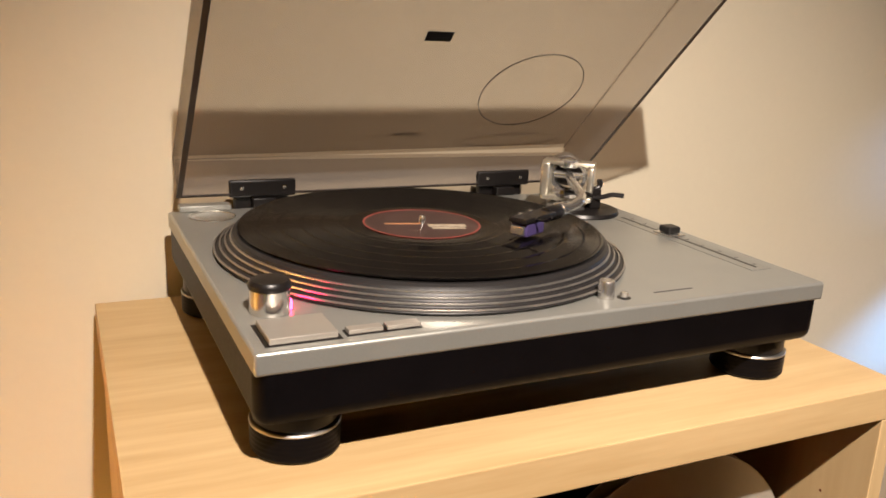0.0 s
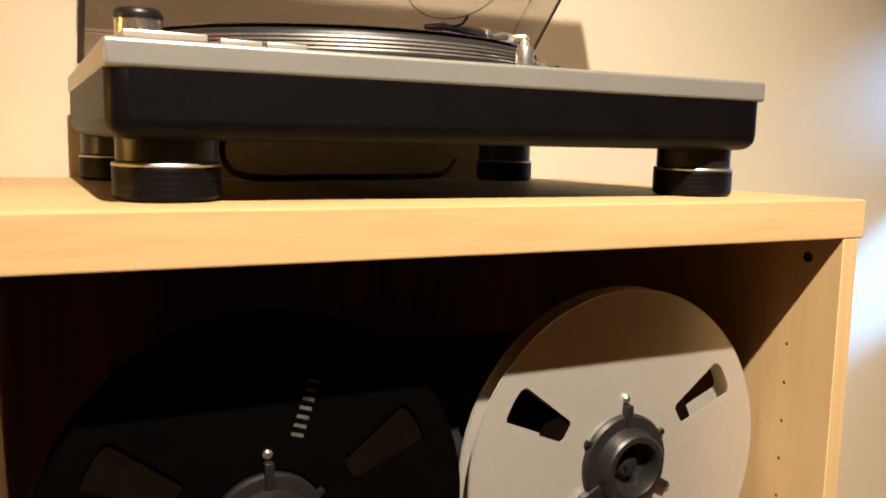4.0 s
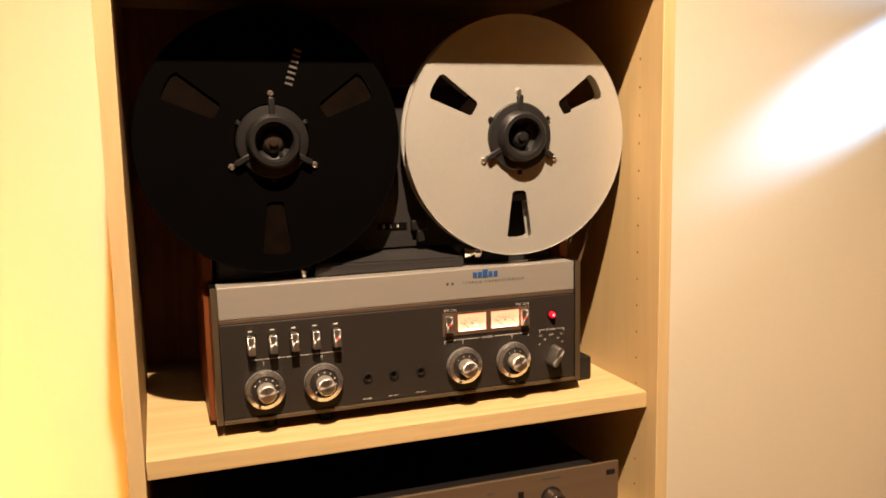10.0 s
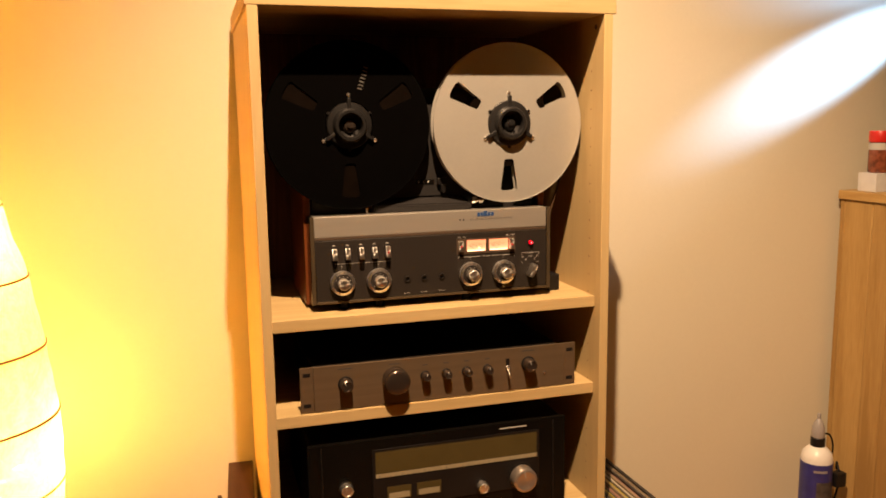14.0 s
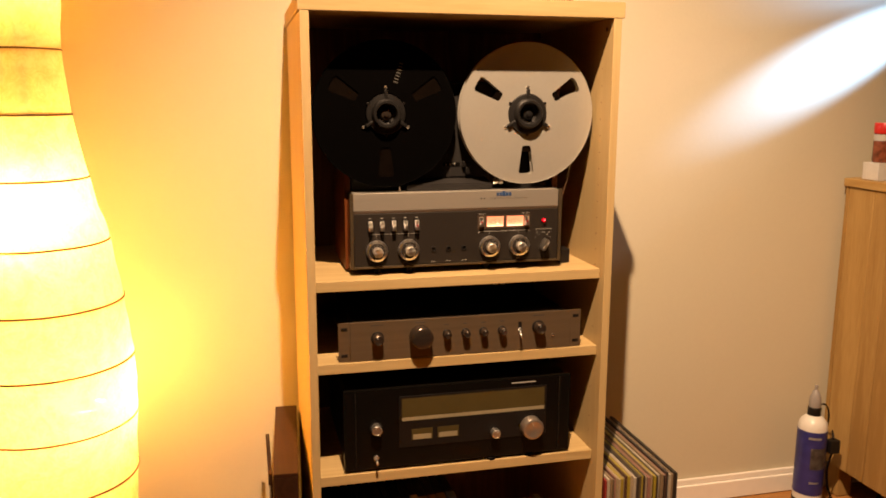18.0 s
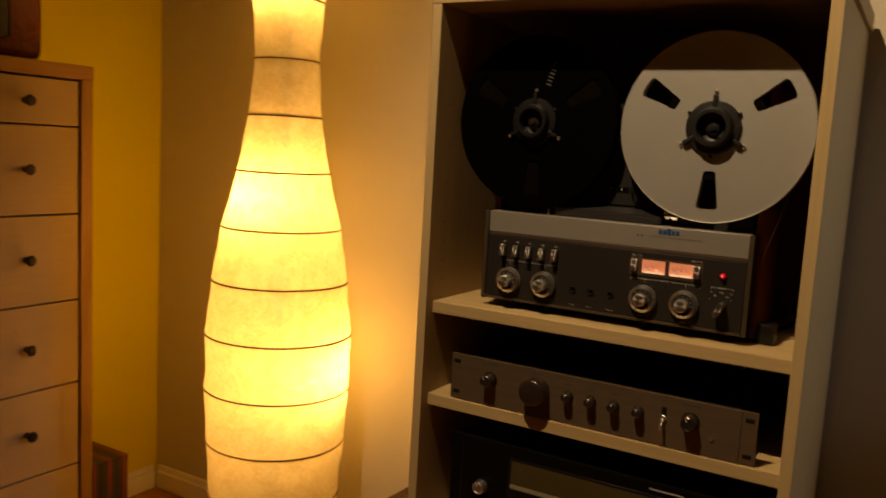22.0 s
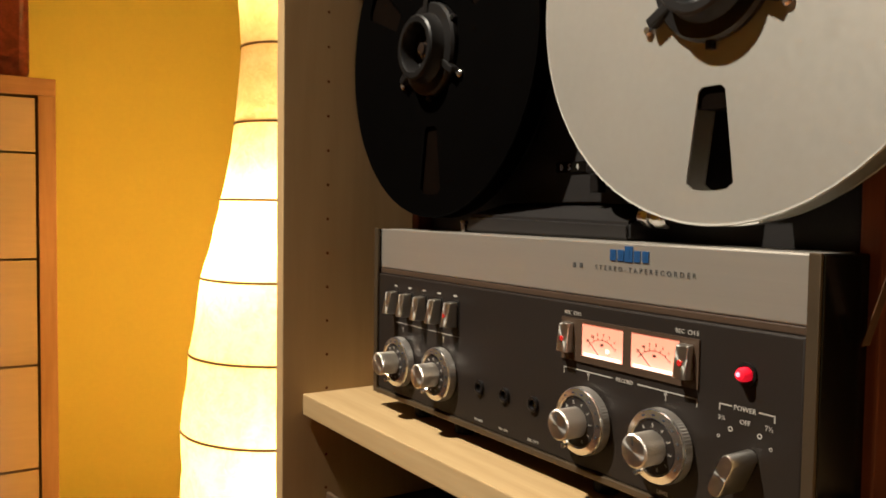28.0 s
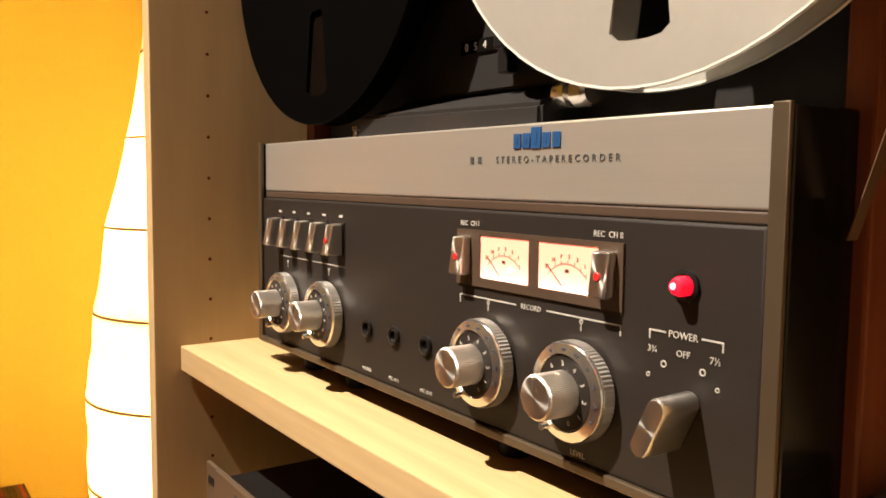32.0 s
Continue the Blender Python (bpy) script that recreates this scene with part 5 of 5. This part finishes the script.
part("stem", rod(0.009, 1.36, 0.001, 14, at(0, 0, 0.02)), plastic, fl)
for x, y, z in ((-0.010, -0.040, 0.88), (0.083, 0.0235, 0.53), (0.0, -0.030, 1.34)):
    holder = part("bulb_holder", rod(0.010, 0.030, 0.002, 20, at(x, y, z - 0.068)), white_gloss, fl)
    part("holder_arm", tube([(0, 0, z - 0.060), (x, y, z - 0.060)], 0.004, 8), white_gloss, holder)

# ---- chest of drawers and radio ----
chest = thing("chest_of_drawers", pose(-0.715, -0.086, 0), "beech chest of drawers with cream fronts and metal knobs", "chest of drawers")
CW, CD, CH = 0.56, 0.36, 1.130
part("top", box(-CD, 0.002, -CW, 0, CH - 0.027, CH, 0.0012), beech_y, chest)
for y0 in (-0.026, -CW):
    part("side", box(-CD, 0, y0, y0 + 0.026, 0, CH - 0.0272, 0.001), beech, chest)
part("back", box(-CD, -CD + 0.008, -CW + 0.026, -0.026, 0.02, CH - 0.0275), beech, chest)
zs = [1.1005, 1.0125, 0.8440, 0.6735, 0.5055, 0.3350, 0.1645]
knob_mesh = None
for n, (hi_, lo_) in enumerate(zip(zs, zs[1:])):
    dr = part("drawer", box(-0.020, -0.004, -CW + 0.029, -0.029, lo_ + 0.0018, hi_ - 0.0018, 0.0012), drawer_paint, chest, "plain cream drawer front")
    part("drawer_box", box(-CD + 0.03, -0.0202, -CW + 0.04, -0.04, lo_ + 0.008, hi_ - 0.02), beech, dr)
    for y in (-0.139, -CW + 0.139):
        part("drawer_knob", lathe([(0, 0), (0.006, 0), (0.0048, 0.004), (0.0048, 0.009), (0.0095, 0.014), (0.0105, 0.018), (0.0085, 0.022), (0, 0.0235)], 24, at(-0.0038, y, hi_ - (0.045 if n == 0 else 0.082), pose(0, 0, 0, 0, 90, 0))), dark_knob, dr, "round dark metal knob")
part("kick_board", box(-CD + 0.02, -0.02, -CW + 0.027, -0.027, 0, 0.13), beech_y, chest)

radio = thing("vintage_radio", pose(-0.835, -0.108, CH), "old mahogany table radio with a dark front on the chest", "radio")
part("cabinet", box(-0.20, 0, -0.42, 0, 0.010, 0.275, 0.018, segments=4), mahogany, radio, "polished red-brown wooden case")
part("front_cloth", box(0.0005, 0.004, -0.385, -0.075, 0.045, 0.245, 0.004), plastic, radio, "black speaker front")
part("dial_window", box(0.0042, 0.006, -0.30, -0.10, 0.118, 0.158, 0.001), material("brown_dial_glass", (0.06, 0.02, 0.01), 0.5, vary=0.15), radio, "brown glass dial")
for y in (-0.13, -0.34):
    part("radio_knob", lathe([(0, 0), (0.014, 0), (0.014, 0.010), (0.011, 0.013), (0, 0.013)], 24, at(0.0042, y, 0.075, pose(0, 0, 0, 0, 90, 0))), plastic, radio)
for y in (-0.04, -0.38):
    for xx in (-0.17, -0.03):
        part("radio_foot", rod(0.012, 0.0095, 0.001, 18, at(xx, y, 0.0003)), rubber, radio)

# ---- pine cabinet ----
cab = thing("pine_cabinet", pose(1.448, 0, 0), "honey pine cabinet with boarded sides, raised on short legs", "cabinet")
part("top", box(-0.006, 0.80, -0.345, 0.402, 0.862, 0.884, 0.002), pine_y, cab)
part("carcass", box(0.0125, 0.79, -0.33, 0.400, 0.095, 0.8615), pine, cab)
y, n = -0.333, 0
while y < 0.39:
    w = min((0.088, 0.072, 0.095, 0.06)[n % 4], 0.400 - y)
    part("side_plank", box(0.0, 0.012, y + 0.0006, y + w - 0.0006, 0.095, 0.8615, 0.0022), pine, cab)
    y += w
    n += 1
for xx in (0.02, 0.73):
    for yy in (-0.325, 0.345):
        part("leg", box(xx, xx + 0.045, yy, yy + 0.045, 0, 0.0945, 0.002), pine, cab)

bottle = thing("spray_bottle", pose(1.348, 0.318, 0), "blue and white plastic bottle with a nozzle, on the floor", "bottle")
blue_label = material("blue_bottle_label", (0.024, 0.026, 0.15), 0.3, vary=0.12, scale=30)
part("body", lathe([(0, 0.0005), (0.034, 0.0005), (0.037, 0.004), (0.037, 0.232), (0.034, 0.246), (0.024, 0.258), (0.016, 0.264), (0, 0.264)], 40), material("white_bottle_plastic", (0.62, 0.60, 0.56), 0.35, vary=0.05), bottle, "white plastic body")
part("label_band", lathe([(0.0374, 0.048), (0.0378, 0.048), (0.0378, 0.226), (0.0374, 0.226), (0.0374, 0.048)], 40), blue_label, bottle, "dark blue label")


def wrapped(a0, a1, z0, z1, r=0.0381):
    """A patch of a label wrapped round the bottle, between two bearings."""
    bm = bmesh.new()
    angles = [radians(a0 + (a1 - a0) * k / 10) for k in range(11)]
    low, high = ([bm.verts.new((r * math.cos(a), r * math.sin(a), z)) for a in angles] for z in (z0, z1))
    for k in range(10):
        bm.faces.new((low[k], low[k + 1], high[k + 1], high[k])).smooth = True
    bmesh.ops.solidify(bm, geom=bm.faces[:], thickness=-0.0003)
    return bm


part("label_patch", wrapped(-128, -62, 0.122, 0.182), material("grey_picture", (0.13, 0.11, 0.10), 0.35, vary=0.3, scale=60), bottle, "brownish grey picture")
part("label_patch", wrapped(-140, -90, 0.206, 0.212), white_print, bottle)
part("label_patch", wrapped(-125, -88, 0.082, 0.087), white_print, bottle)
part("foot_band", lathe([(0.0372, 0.001), (0.0382, 0.001), (0.0382, 0.030), (0.0372, 0.030), (0.0372, 0.001)], 40), plastic, bottle)
part("collar", lathe([(0.0, 0.2642), (0.017, 0.2642), (0.017, 0.284), (0.015, 0.286), (0, 0.286)], 28), plastic, bottle)
part("nozzle", lathe([(0, 0.2862), (0.015, 0.2862), (0.016, 0.290), (0.0145, 0.312), (0.009, 0.326), (0.0045, 0.333), (0.0045, 0.345), (0, 0.347)], 28), material("grey_nozzle", (0.26, 0.24, 0.23), 0.35, vary=0.06), bottle, "grey cone nozzle")
part("tether", tube(curve_points([(0.014, 0.0, 0.292), (0.032, -0.002, 0.288), (0.046, 0.0, 0.262), (0.050, 0.006, 0.225), (0.042, 0.010, 0.205)], 6), 0.0022, 8), rubber, bottle)

lead2 = thing("mains_lead", pose(1.39, 0.30, 0), "black mains lead with an in-line switch beside the cabinet", "cable")
part("switch_box", box(-0.006, 0.026, -0.012, 0.012, 0.158, 0.195, 0.004), plastic, lead2)
part("cord", tube(curve_points([(0.01, 0.0, 0.157), (-0.004, -0.004, 0.11), (0.004, -0.01, 0.05), (0.030, -0.02, 0.008), (0.075, -0.03, 0.004), (0.13, -0.02, 0.004), (0.20, 0.02, 0.004)], 8), 0.0026, 8), rubber, lead2)
part("upper_cord", tube(curve_points([(0.012, 0.0, 0.195), (0.022, 0.02, 0.21), (0.06, 0.06, 0.17), (0.085, 0.08, 0.10), (0.11, 0.085, 0.06)], 8), 0.0026, 8), rubber, lead2)
box_ = thing("extension_socket", pose(1.585, 0.20, 0), "black extension socket on the floor below the cabinet", "socket")
part("body", box(-0.11, 0.11, -0.03, 0.03, 0.0003, 0.045, 0.006), plastic, box_)

can = thing("drink_bottle", pose(1.572, 0.300, 0.884), "dark green glass bottle with pale dots on the pine cabinet", "bottle")
part("body", lathe([(0, 0.0004), (0.040, 0.0004), (0.043, 0.004), (0.043, 0.085), (0.042, 0.095), (0.036, 0.20), (0.030, 0.262), (0.026, 0.272), (0, 0.272)], 40), material("dark_green_glass", (0.010, 0.030, 0.012), 0.15, vary=0.1, spec=0.8), can)
part("label_band", lathe([(0.0435, 0.018), (0.0440, 0.018), (0.0440, 0.078), (0.0435, 0.078), (0.0435, 0.018)], 40), material("bright_green_label", (0.05, 0.30, 0.03), 0.35, vary=0.35, scale=50), can, "bright green label")
for k in range(10):
    for z, r in ((0.125, 0.0412), (0.165, 0.0384), (0.210, 0.0354)):
        a = 36 * k + (18 if z == 0.165 else 0)
        part("pale_dot", rod(0.0062, 0.0008, 0.0002, 14, pose(0, 0, 0, 0, 0, a) @ at(r, 0, z, pose(0, 0, 0, 0, 84, 0))), white_print, can)
jar = thing("spice_jar", pose(1.494, 0.335, 0.884), "small jar with a red lid on a white box", "jar")
part("jar_body", lathe([(0, 0.0455), (0.022, 0.0455), (0.024, 0.050), (0.024, 0.112), (0.021, 0.118), (0, 0.118)], 32), material("paprika_jar", (0.22, 0.06, 0.03), 0.25, vary=0.3, scale=60), jar)
part("jar_lid", lathe([(0, 0.1182), (0.0245, 0.1182), (0.0250, 0.121), (0.0250, 0.142), (0.0235, 0.145), (0, 0.145)], 32), red_paint, jar, "red screw lid")
part("jar_band", lathe([(0.0241, 0.100), (0.0246, 0.100), (0.0246, 0.116), (0.0241, 0.116), (0.0241, 0.100)], 32), white_print, jar)
tub = thing("small_box", pose(1.490, 0.335, 0.884), "small white card box on the pine cabinet", "box")
part("carton", box(-0.028, 0.028, -0.028, 0.028, 0.0003, 0.0445, 0.001), material("white_card", (0.55, 0.53, 0.50), 0.5, vary=0.1), tub)

dl = thing("desk_lamp", pose(2.100, 0.200, 0.884), "small white reading lamp shining along the wall", "desk lamp")
part("base", lathe([(0, 0.0003), (0.055, 0.0003), (0.055, 0.012), (0.050, 0.016), (0, 0.016)], 36), white_gloss, dl)
part("stem", tube(curve_points([(0, 0, 0.016), (0.06, 0, 0.24), (0.10, 0, 0.47), (0.085, 0, 0.682)], 6), 0.006, 12), white_gloss, dl)
beam = Vector((-0.95, 0.22, -0.535)).normalized()
part("shade", lathe([(0.014, 0.040), (0.030, 0.030), (0.036, -0.008), (0.034, -0.008), (0.028, 0.028), (0.012, 0.038), (0.014, 0.040)], 32, Matrix.Translation(Vector((0.05, 0.0, 0.676)) - beam * 0.014) @ beam.to_track_quat("-Z", "Y").to_matrix().to_4x4()), white_gloss, dl)
